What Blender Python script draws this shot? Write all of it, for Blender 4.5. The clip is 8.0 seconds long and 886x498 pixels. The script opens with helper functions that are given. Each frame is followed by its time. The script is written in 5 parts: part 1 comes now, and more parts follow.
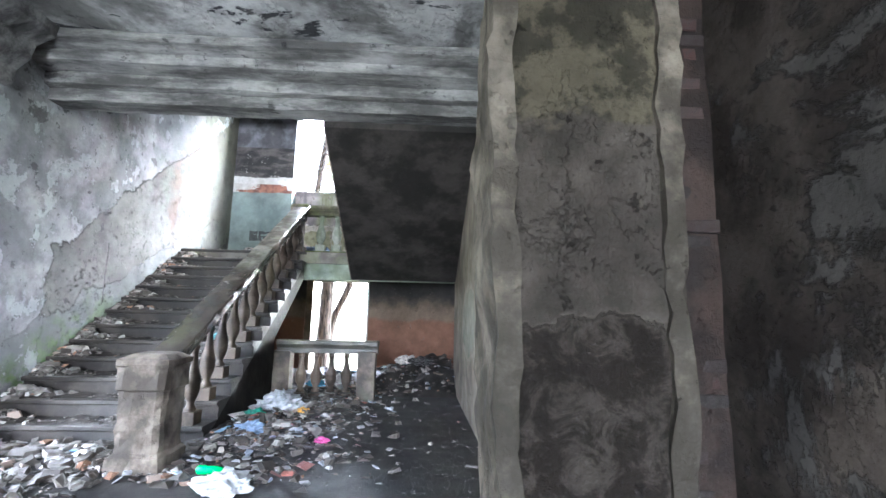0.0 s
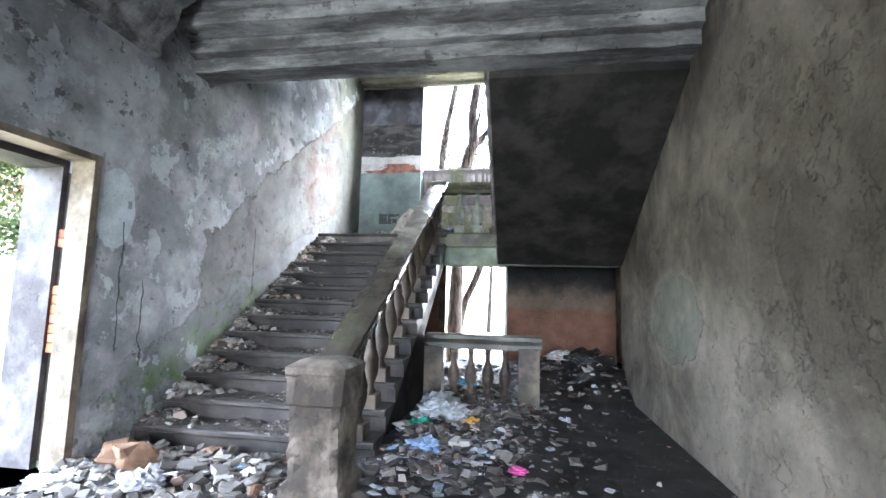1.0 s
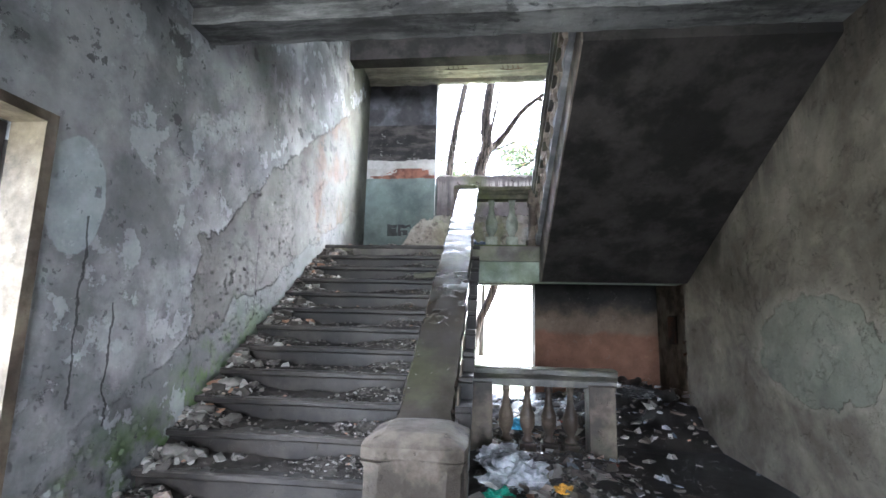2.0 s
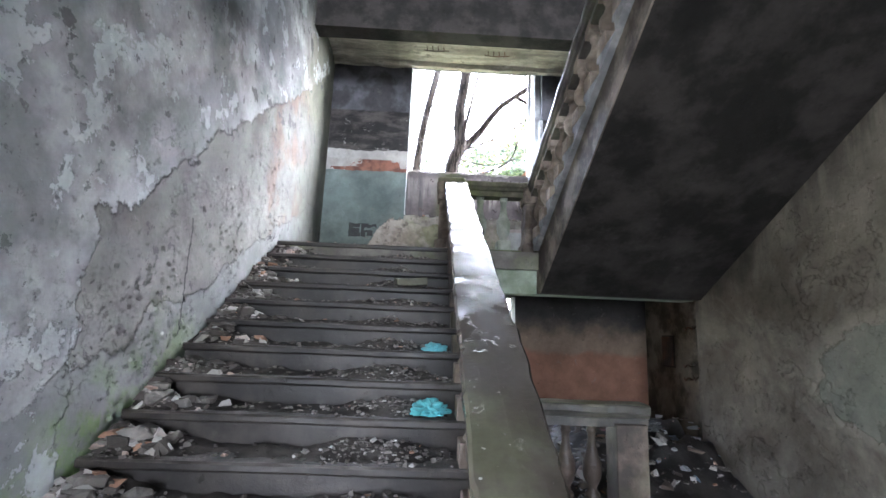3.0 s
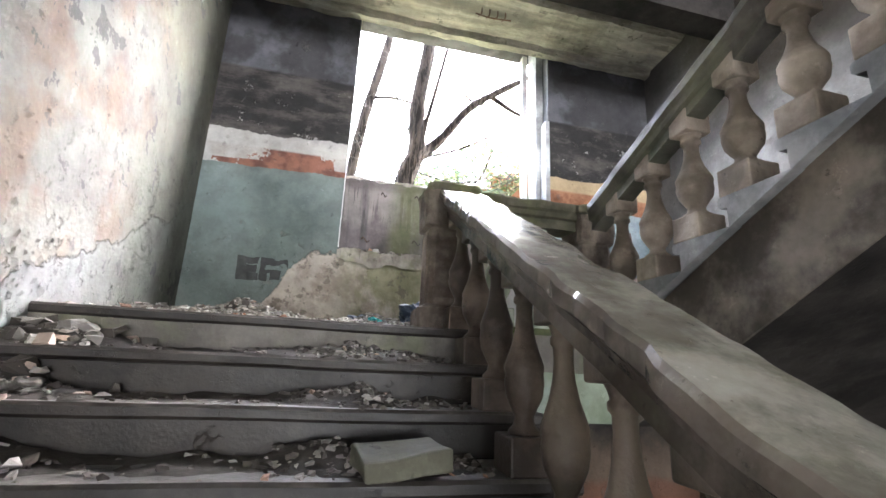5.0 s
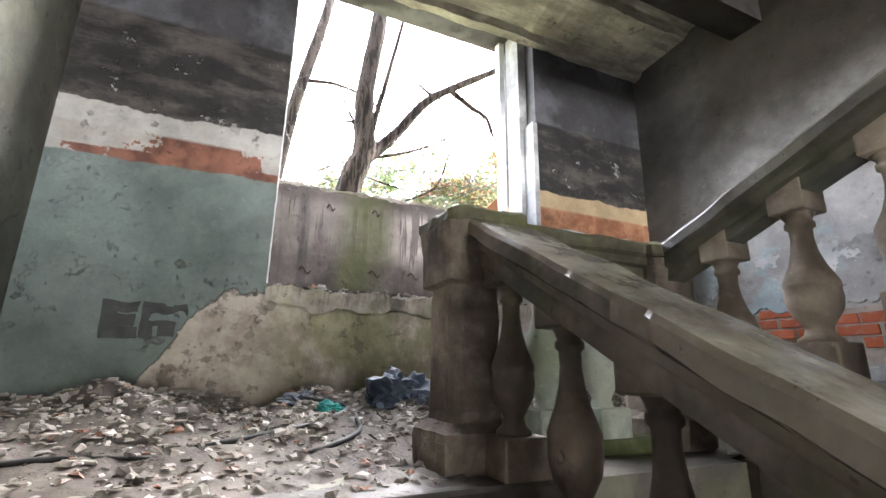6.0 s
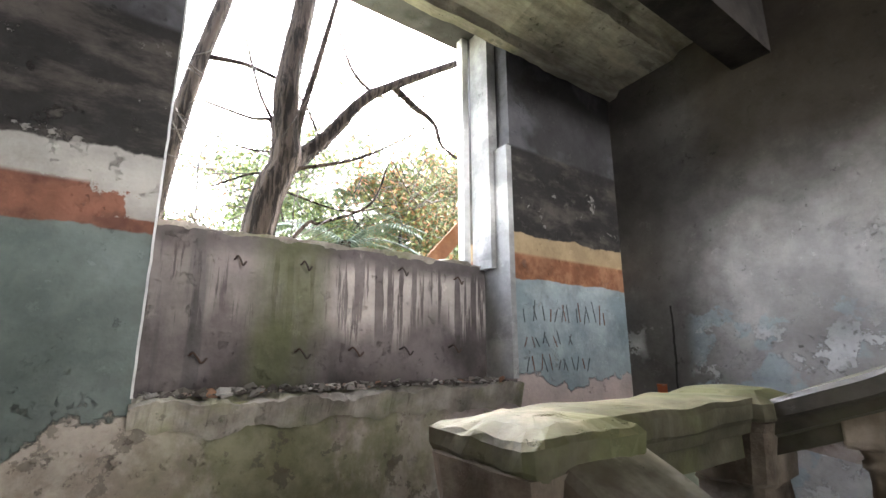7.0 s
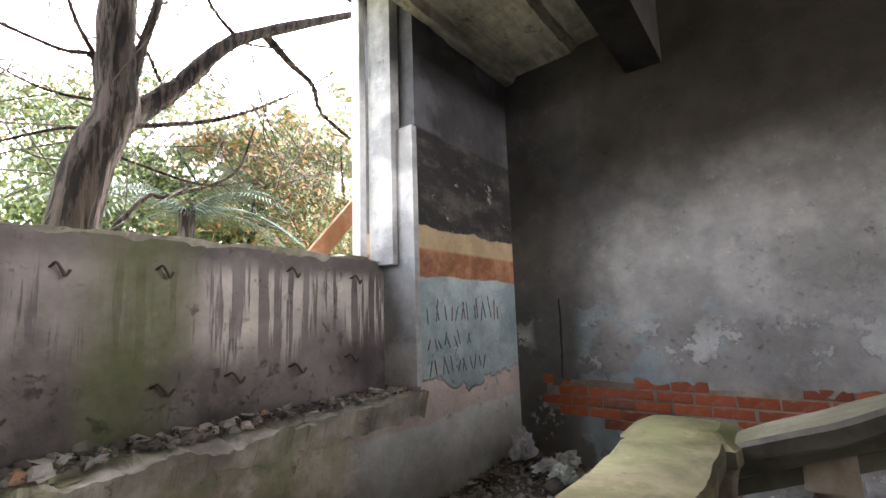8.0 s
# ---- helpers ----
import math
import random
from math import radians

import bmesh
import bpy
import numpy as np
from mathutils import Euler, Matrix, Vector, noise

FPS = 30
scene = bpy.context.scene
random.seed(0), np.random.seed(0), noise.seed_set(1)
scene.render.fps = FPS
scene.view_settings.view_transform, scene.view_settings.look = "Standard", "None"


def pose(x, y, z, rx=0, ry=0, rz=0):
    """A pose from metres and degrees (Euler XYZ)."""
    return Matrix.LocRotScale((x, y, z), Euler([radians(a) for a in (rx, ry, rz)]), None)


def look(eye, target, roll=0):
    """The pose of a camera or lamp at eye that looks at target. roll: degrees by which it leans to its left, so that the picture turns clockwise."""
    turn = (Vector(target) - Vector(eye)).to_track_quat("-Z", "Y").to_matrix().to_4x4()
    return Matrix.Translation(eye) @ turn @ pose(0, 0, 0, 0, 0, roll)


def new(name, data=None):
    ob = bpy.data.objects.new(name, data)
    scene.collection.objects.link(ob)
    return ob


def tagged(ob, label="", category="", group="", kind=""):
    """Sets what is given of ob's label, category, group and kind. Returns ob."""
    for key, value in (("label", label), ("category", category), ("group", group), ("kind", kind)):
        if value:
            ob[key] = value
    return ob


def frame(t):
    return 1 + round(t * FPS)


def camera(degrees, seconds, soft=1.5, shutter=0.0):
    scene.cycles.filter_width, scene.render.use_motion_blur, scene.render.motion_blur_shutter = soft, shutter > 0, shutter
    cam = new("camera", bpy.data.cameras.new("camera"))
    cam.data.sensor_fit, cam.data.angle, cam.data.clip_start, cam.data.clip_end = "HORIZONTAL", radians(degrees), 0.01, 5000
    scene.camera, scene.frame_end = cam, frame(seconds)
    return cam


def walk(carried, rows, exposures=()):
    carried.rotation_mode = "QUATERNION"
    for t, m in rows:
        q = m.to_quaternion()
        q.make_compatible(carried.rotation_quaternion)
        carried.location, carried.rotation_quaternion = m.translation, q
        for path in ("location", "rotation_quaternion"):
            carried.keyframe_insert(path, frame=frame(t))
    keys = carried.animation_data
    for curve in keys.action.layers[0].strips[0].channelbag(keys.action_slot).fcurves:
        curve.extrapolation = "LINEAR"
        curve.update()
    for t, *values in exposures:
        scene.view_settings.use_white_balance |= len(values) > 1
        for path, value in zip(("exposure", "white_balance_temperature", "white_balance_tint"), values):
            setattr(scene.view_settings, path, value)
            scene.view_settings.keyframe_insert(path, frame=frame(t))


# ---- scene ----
cam = camera(88.0, 8.0)

PATH = [
    (0, (0.748, -1.125, 1.279), (0.85, 0.851, 1.574), 1.2),
    (0.5, (0.285, -0.665, 1.354), (0.164, 1.315, 1.608), 1.4),
    (1, (-0.174, -0.087, 1.37), (-0.49, 1.877, 1.581), 1.5),
    (1.5, (-0.728, 0.391, 1.37), (-1.038, 2.355, 1.587), 1.6),
    (1.7, (-0.943, 0.589, 1.395), (-1.221, 2.554, 1.642), 1.4),
    (2.8, (-1.629, 1.803, 1.415), (-1.603, 3.772, 1.768), 2.3),
    (3, (-1.771, 1.979, 1.447), (-1.709, 3.946, 1.801), 2.3),
    (3.5, (-1.948, 2.651, 1.45), (-1.831, 4.606, 1.856), 2.4),
    (4, (-2.163, 3.398, 1.487), (-1.963, 5.336, 1.941), 2.4),
    (4.5, (-2.174, 4.123, 1.858), (-1.859, 6.032, 2.365), 2.4),
    (4.7, (-2.19, 4.401, 2.021), (-1.824, 6.305, 2.514), 2.7),
    (5.8, (-2.295, 5.751, 2.594), (-1.579, 7.543, 3.121), 1.0),
    (6, (-2.353, 5.978, 2.734), (-1.566, 7.743, 3.247), 0.8),
    (6.5, (-2.351, 6.448, 3.129), (-1.424, 8.154, 3.612), 0.4),
    (7, (-2.282, 6.816, 3.476), (-1.159, 8.411, 3.917), -0.1),
    (7.5, (-2.384, 7.123, 3.685), (-1.013, 8.536, 4.033), -0.8),
    (8, (-2.298, 7.295, 3.757), (-0.702, 8.467, 4.037), -1.9),
]
walk(cam, [(t, look(eye, target, roll)) for t, eye, target, roll in PATH], exposures=[(0, 8.05, 5450, 11), (0.6, 7.95, 5450, 11), (1.6, 7.3, 5500, 11), (3.5, 7.4, 5650, 14), (4.5, 7.5, 5900, 14), (6, 7.2, 6300, 13), (6.6, 6.95, 6400, 13), (8, 6.4, 6550, 15)])
# ---------------------------------------------------------------- world and sun
world = bpy.data.worlds.new("sky")
scene.world = world
world.use_nodes = True
wt = world.node_tree
sky = wt.nodes.new("ShaderNodeTexSky")
sky.sky_type, sky.sun_disc = "NISHITA", False
sky.sun_elevation, sky.sun_rotation = radians(28), radians(41)
sky.air_density, sky.dust_density = 1.0, 4.0
haze = wt.nodes.new("ShaderNodeHueSaturation")
haze.inputs["Saturation"].default_value = 0.35
wt.links.new(sky.outputs[0], haze.inputs["Color"])
wt.links.new(haze.outputs[0], wt.nodes["Background"].inputs[0])
wt.nodes["Background"].inputs[1].default_value = 0.064
sun_data = bpy.data.lights.new("sun", "SUN")
sun_data.energy, sun_data.angle, sun_data.color = 0.06, radians(40), (1.0, 0.96, 0.90)
sun = new("sun", sun_data)
sun.matrix_world = look((7.0, 8.0, 5.8), (0, 0, 0))


def opening_light(name, at, target, width, height, watts, colour=(1.0, 0.98, 0.95)):
    """Daylight that enters by an opening of the place."""
    d = bpy.data.lights.new(name, "AREA")
    d.shape, d.size, d.size_y, d.energy, d.color = "RECTANGLE", width, height, watts, colour
    ob = new(name, d)
    ob.matrix_world = look(at, target)
    return ob


opening_light("daylight_front_lower", (-0.9, -9.9, 1.9), (-0.9, 0, 1.9), 4.0, 3.2, 7.4, (1.0, 0.985, 0.96))
opening_light("daylight_front_upper", (-0.9, -4.5, 6.5), (-0.9, 9, 4.2), 4.4, 2.6, 11.0, (1.0, 0.98, 0.95))
opening_light("daylight_side_door", (-3.95, 1.95, 1.25), (0, 2.6, 1.0), 0.75, 2.2, 0.5)


# ---------------------------------------------------------------- node helpers
class Mat:
    """A node material built by short expressions; coordinates are the object's own metres, or the place's."""

    def __init__(self, name, placed=False):
        self.m = bpy.data.materials.new(name)
        self.m.use_nodes = True
        self.t = self.m.node_tree
        self.bsdf = self.t.nodes["Principled BSDF"]
        self.pos = self.node("ShaderNodeNewGeometry").outputs["Position"] if placed else self.node("ShaderNodeTexCoord").outputs["Object"]
        self.x, self.y, self.z = self.split(self.pos)

    def node(self, kind):
        return self.t.nodes.new(kind)

    def put(self, socket, v):
        if isinstance(v, bpy.types.NodeSocket):
            self.t.links.new(v, socket)
        elif isinstance(v, tuple) and len(v) == 3 and socket.type == "RGBA":
            socket.default_value = (*v, 1)
        else:
            socket.default_value = v

    def split(self, v):
        n = self.node("ShaderNodeSeparateXYZ")
        self.put(n.inputs[0], v)
        return n.outputs[0], n.outputs[1], n.outputs[2]

    def op(self, kind, a, b=0.0, c=0.0):
        n = self.node("ShaderNodeMath")
        n.operation = kind
        for i, v in enumerate((a, b, c)):
            self.put(n.inputs[i], v)
        return n.outputs[0]

    def add(self, a, b): return self.op("ADD", a, b)
    def sub(self, a, b): return self.op("SUBTRACT", a, b)
    def mul(self, a, b): return self.op("MULTIPLY", a, b)
    def top(self, a, b): return self.op("MAXIMUM", a, b)
    def low(self, a, b): return self.op("MINIMUM", a, b)

    def scaled(self, sx, sy, sz):
        n = self.node("ShaderNodeMapping")
        self.put(n.inputs[0], self.pos)
        n.inputs["Scale"].default_value = (sx, sy, sz)
        return n.outputs[0]

    def moved(self, dx, dy, dz):
        n = self.node("ShaderNodeMapping")
        self.put(n.inputs[0], self.pos)
        n.inputs["Location"].default_value = (dx, dy, dz)
        return n.outputs[0]

    def noise(self, scale, detail=4.0, rough=0.55, vec=None, bend=0.0):
        n = self.node("ShaderNodeTexNoise")
        self.put(n.inputs["Vector"], vec or self.pos)
        for k, v in (("Scale", scale), ("Detail", detail), ("Roughness", rough), ("Distortion", bend)):
            n.inputs[k].default_value = v
        return n.outputs[0]

    def cells(self, scale, feature="F1", vec=None):
        n = self.node("ShaderNodeTexVoronoi")
        n.feature = feature
        self.put(n.inputs["Vector"], vec or self.pos)
        n.inputs["Scale"].default_value = scale
        return n.outputs[0]

    def step(self, v, lo, hi):
        n = self.node("ShaderNodeMapRange")
        n.interpolation_type = "SMOOTHSTEP"
        self.put(n.inputs[0], v)
        n.inputs[1].default_value, n.inputs[2].default_value = lo, hi
        return n.outputs[0]

    def mix(self, f, a, b):
        n = self.node("ShaderNodeMix")
        n.data_type = "RGBA"
        self.put(n.inputs[0], f)
        self.put(n.inputs[6], a)
        self.put(n.inputs[7], b)
        return n.outputs[2]

    def shade(self, c, f):
        """Colour times a grey factor."""
        n = self.node("ShaderNodeMix")
        n.data_type, n.blend_type = "RGBA", "MULTIPLY"
        n.inputs[0].default_value = 1.0
        self.put(n.inputs[6], c)
        j = self.node("ShaderNodeCombineColor")
        for i in range(3):
            self.put(j.inputs[i], f)
        self.put(n.inputs[7], j.outputs[0])
        return n.outputs[2]

    def random(self):
        return self.node("ShaderNodeObjectInfo").outputs["Random"]

    def island(self):
        return self.node("ShaderNodeNewGeometry").outputs["Random Per Island"]

    def ramp(self, f, *stops):
        n = self.node("ShaderNodeValToRGB")
        self.put(n.inputs[0], f)
        e = n.color_ramp.elements
        while len(e) < len(stops):
            e.new(0.5)
        for el, (p, c) in zip(e, stops):
            el.position, el.color = p, (*c, 1)
        return n.outputs[0]

    def done(self, colour, rough=0.9, height=None, depth=0.01, metal=0.0, spec=None, **more):
        self.put(self.bsdf.inputs["Base Color"], colour)
        self.put(self.bsdf.inputs["Roughness"], rough)
        self.put(self.bsdf.inputs["Metallic"], metal)
        self.put(self.bsdf.inputs["Specular IOR Level"], 0.5 if spec is None else spec)
        for k, v in more.items():
            self.put(self.bsdf.inputs[k.replace("_", " ")], v)
        if height is not None:
            b = self.node("ShaderNodeBump")
            b.inputs["Strength"].default_value, b.inputs["Distance"].default_value = 1.0, depth
            self.put(b.inputs["Height"], height)
            self.put(self.bsdf.inputs["Normal"], b.outputs[0])
        return self.m


def ragged(m, size=1.0):
    """A wavering offset of about +-1 that makes painted edges uneven."""
    return m.mul(m.sub(m.noise(2.2 / size, 8, 0.65), 0.5), 2.4)


def wall_finish(m, flaking=0.0):
    """Grain, stains and flaking spots shared by the old plaster walls: colour factor, height."""
    big, mid, fine = m.noise(0.9, 6, 0.6), m.noise(4.5, 6, 0.65), m.noise(38, 4, 0.6)
    f = m.add(m.mul(m.step(big, 0.32, 0.68), 0.34), m.add(m.mul(m.step(mid, 0.3, 0.7), 0.26), m.add(m.mul(fine, 0.16), 0.46)))
    pits = m.step(m.noise(7.5, 9, 0.72, bend=0.2), 0.60, 0.68)
    # sharp small scabs and chips
    scab = m.step(m.noise(13, 7, 0.70, m.moved(2, 6, 1)), 0.635, 0.65)
    chip = m.step(m.noise(8, 9, 0.74, m.moved(8, 1, 5)), 0.615, 0.625)
    few = m.step(m.noise(1.7, 3, 0.5, m.moved(1, 5, 9)), 0.40, 0.60)
    f = m.mul(f, m.mul(m.sub(1.0, m.mul(m.mul(scab, few), 0.38)), m.add(1.0, m.mul(chip, 0.20))))
    # flaked coats: a torn skin, its edge shadow painted as a dark rim
    h = m.add(m.mul(mid, 0.5), m.sub(m.add(m.mul(fine, 0.2), m.mul(m.mul(chip, few), 0.12)), m.mul(m.add(pits, m.mul(scab, few)), 0.3)))
    if not flaking:
        return f, h, pits
    skin = m.noise(1.5, 12, 0.70, m.moved(11, 4, 8), 0.2)
    coat = m.step(skin, 0.565, 0.575)
    rim = m.mul(m.mul(m.step(skin, 0.548, 0.562), m.step(skin, 0.574, 0.565)), m.step(m.noise(3.1, 3), 0.45, 0.6))
    skin2 = m.noise(5.2, 10, 0.70, m.moved(3, 14, 2), 0.3)
    coat2 = m.step(skin2, 0.60, 0.61)
    f = m.mul(f, m.sub(m.add(0.95, m.mul(m.add(m.mul(coat, 0.26), m.mul(coat2, 0.22)), flaking)), m.mul(rim, 0.22 * flaking)))
    h = m.add(h, m.add(m.mul(coat, 0.9 * flaking), m.mul(coat2, 0.6 * flaking)))
    return f, h, pits


def west_wall_material():
    m = Mat("old_plaster_west")
    f, h, pits = wall_finish(m, 0.09)
    r = ragged(m)
    grey = m.mix(m.step(m.noise(1.3, 7, 0.6), 0.42, 0.6), (0.235, 0.24, 0.243), (0.42, 0.424, 0.43))
    # the paler coat that follows the flight, with a torn upper edge
    line = m.sub(m.sub(m.z, m.add(m.mul(m.sub(m.y, 4.45), 0.78), 2.03)), m.mul(r, 0.30))
    pale = m.mul(m.step(line, 0.012, -0.012), m.step(m.add(m.y, m.mul(r, 0.28)), 4.40, 4.42))
    col = m.mix(pale, grey, m.mix(m.step(m.noise(1.7, 5, 0.6, m.moved(3, 0, 1)), 0.45, 0.62), (0.205, 0.20, 0.19), m.mix(m.step(m.add(m.y, m.mul(r, 0.8)), 6.2, 7.0), (0.17, 0.165, 0.155), (0.185, 0.142, 0.116))))
    # thin shadow of the torn coat's lip, painted as a broken dark line
    torn = m.mul(m.mul(m.step(line, -0.035, 0.0), m.step(line, 0.03, 0.004)), m.step(m.add(m.y, m.mul(r, 0.28)), 4.40, 4.42))
    col = m.mix(m.mul(m.mul(torn, m.step(m.noise(5, 5, 0.6), 0.42, 0.55)), 0.75), col, (0.09, 0.088, 0.085))
    # bare mortar just above the treads
    foot = m.sub(m.sub(m.z, m.add(m.mul(m.sub(m.y, 5.4), 0.48), 1.66)), m.mul(r, 0.26))
    foot_mask = m.mul(m.step(foot, 0.015, -0.015), m.step(m.y, 3.4, 3.5))
    col = m.mix(m.mul(foot_mask, 0.8), col, (0.215, 0.22, 0.224))
    moss = m.mul(m.step(m.sub(m.sub(m.z, m.add(m.mul(m.sub(m.y, 3.4), 0.55), 0.45)), m.mul(r, 0.5)), 0.25, -0.3), m.step(m.noise(3.5, 6, 0.6), 0.42, 0.62))
    moss = m.mul(moss, m.step(m.y, 6.2, 4.6))
    col = m.mix(m.mul(moss, 0.85), col, (0.15, 0.24, 0.07))
    # yellowed upper corner beside the window wall
    ochre = m.mul(m.step(m.add(m.y, m.mul(r, 0.6)), 7.3, 8.4), m.step(m.add(m.z, m.mul(r, 0.3)), 4.1, 4.6))
    col = m.mix(m.mul(ochre, 0.7), col, (0.27, 0.235, 0.165))
    grimy = m.step(m.add(m.y, m.mul(r, 0.4)), 7.5, 8.3)
    col = m.mix(m.mul(grimy, 0.8), col, (0.13, 0.132, 0.108))
    patch = m.mul(m.step(m.noise(2.3, 9, 0.66, m.moved(7, 2, 5)), 0.555, 0.565), m.sub(1.0, pale))
    col = m.mix(m.mul(patch, 0.6), col, (0.52, 0.54, 0.56))
    dark = m.step(m.noise(2.6, 9, 0.7, m.moved(1, 9, 4)), 0.66, 0.69)
    col = m.mix(m.mul(dark, 0.5), col, (0.14, 0.14, 0.14))
    # pale blue repair beside the door, cracks, larger pock-marks
    blot = m.add(m.op("POWER", m.mul(m.sub(m.y, 3.26), 5.0), 2.0), m.op("POWER", m.mul(m.sub(m.z, 2.05), 3.0), 2.0))
    col = m.mix(m.mul(m.step(m.add(blot, m.mul(r, 0.5)), 1.05, 0.95), 0.75), col, (0.52, 0.58, 0.60))
    for y0, za, zb in ((3.36, 0.85, 1.95), (3.62, 0.7, 1.45), (5.35, 1.35, 2.2)):
        c = m.op("LESS_THAN", m.op("ABSOLUTE", m.sub(m.y, m.add(y0 - 0.07, m.mul(m.noise(5, 5), 0.14)))), 0.008)
        c = m.mul(c, m.mul(m.op("GREATER_THAN", m.z, za), m.op("LESS_THAN", m.z, zb)))
        col = m.mix(m.mul(c, 0.8), col, (0.05, 0.05, 0.05))
    pock = m.top(m.mul(m.step(m.noise(3.4, 7, 0.64, m.moved(9, 3, 1)), 0.62, 0.63), m.step(m.z, 1.6, 2.4)), m.mul(m.step(m.noise(9, 6, 0.66, m.moved(5, 5, 2)), 0.625, 0.635), 0.8))
    col = m.mix(m.mul(pock, 0.8), col, (0.085, 0.085, 0.085))
    col = m.mix(m.mul(pits, 0.3), col, (0.22, 0.22, 0.22))
    height = m.add(h, m.add(m.mul(pale, -0.9), m.add(m.mul(patch, 0.22), m.sub(m.mul(foot_mask, -0.5), m.mul(dark, 0.6)))))
    return m.done(m.shade(col, f), 0.88, height, 0.016, spec=0.2)


def east_wall_material():
    m = Mat("old_plaster_east")
    f, h, pits = wall_finish(m, 0.10)
    r = ragged(m)
    col = m.mix(m.step(m.noise(0.8, 7, 0.62, bend=0.5), 0.4, 0.62), (0.145, 0.124, 0.096), (0.265, 0.231, 0.182))
    # a bared greenish undercoat ringed by a pale torn edge, and looping water stains
    oval = m.add(m.op("POWER", m.mul(m.sub(m.y, 4.95), 1.35), 2.0), m.op("POWER", m.mul(m.sub(m.z, 1.22), 2.3), 2.0))
    oval = m.add(oval, m.mul(r, 0.85))
    green = m.step(oval, 1.02, 0.98)
    col = m.mix(m.mul(green, 0.6), col, (0.20, 0.215, 0.17))
    ring = m.mul(m.step(oval, 1.0, 1.02), m.step(oval, 1.5, 1.1))
    col = m.mix(m.mul(ring, 0.45), col, (0.33, 0.30, 0.245))
    loop = m.noise(0.9, 3, 0.5, m.moved(0, 2, 5), 0.8)
    loop = m.mul(m.step(loop, 0.47, 0.50), m.step(loop, 0.54, 0.505))
    col = m.mix(m.mul(loop, 0.25), col, (0.28, 0.25, 0.205))
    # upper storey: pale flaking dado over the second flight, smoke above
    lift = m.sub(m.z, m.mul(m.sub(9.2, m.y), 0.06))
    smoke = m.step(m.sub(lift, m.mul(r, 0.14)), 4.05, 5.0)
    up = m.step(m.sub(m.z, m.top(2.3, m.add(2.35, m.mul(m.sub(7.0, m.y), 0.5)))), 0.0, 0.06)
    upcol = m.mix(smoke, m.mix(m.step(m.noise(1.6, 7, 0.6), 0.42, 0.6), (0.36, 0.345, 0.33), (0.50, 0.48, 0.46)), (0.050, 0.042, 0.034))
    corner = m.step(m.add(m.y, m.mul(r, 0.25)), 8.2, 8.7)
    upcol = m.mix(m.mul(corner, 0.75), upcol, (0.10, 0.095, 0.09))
    teal = m.mul(m.step(m.noise(2.2, 7, 0.6, m.moved(5, 1, 1)), 0.50, 0.54), m.step(m.sub(m.z, m.mul(r, 0.2)), 3.9, 3.8))
    teal = m.mul(teal, m.mul(m.step(m.y, 7.5, 7.8), m.step(m.y, 8.75, 8.6)))
    upcol = m.mix(m.mul(teal, 0.7), upcol, (0.38, 0.46, 0.49))
    white = m.mul(m.step(m.noise(3.1, 9, 0.7, m.moved(4, 4, 2)), 0.55, 0.56), m.mul(m.step(m.z, 3.75, 3.5), m.step(m.noise(1.6, 3, 0.5, m.moved(6, 2, 1)), 0.46, 0.54)))
    upcol = m.mix(white, upcol, (0.66, 0.66, 0.65))
    col = m.mix(up, col, upcol)
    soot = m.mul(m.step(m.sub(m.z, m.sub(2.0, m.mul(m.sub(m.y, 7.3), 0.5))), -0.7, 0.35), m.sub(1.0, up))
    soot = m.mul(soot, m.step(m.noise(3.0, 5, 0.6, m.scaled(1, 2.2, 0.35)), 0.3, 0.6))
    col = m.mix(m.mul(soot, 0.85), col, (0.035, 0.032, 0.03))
    crack = m.op("LESS_THAN", m.op("ABSOLUTE", m.sub(m.y, m.add(8.80, m.mul(m.noise(6, 4), 0.06)))), 0.009)
    crack = m.mul(crack, m.mul(m.op("GREATER_THAN", m.z, 3.2), m.op("LESS_THAN", m.z, 3.85)))
    col = m.mix(m.mul(crack, 0.85), col, (0.03, 0.028, 0.026))
    col = m.mix(m.mul(pits, 0.06), col, (0.16, 0.15, 0.13))
    return m.done(m.shade(col, f), 0.9, m.add(m.add(h, m.mul(pits, 0.3)), m.add(m.mul(white, 0.5), m.mul(green, -0.5))), 0.02, spec=0.15)


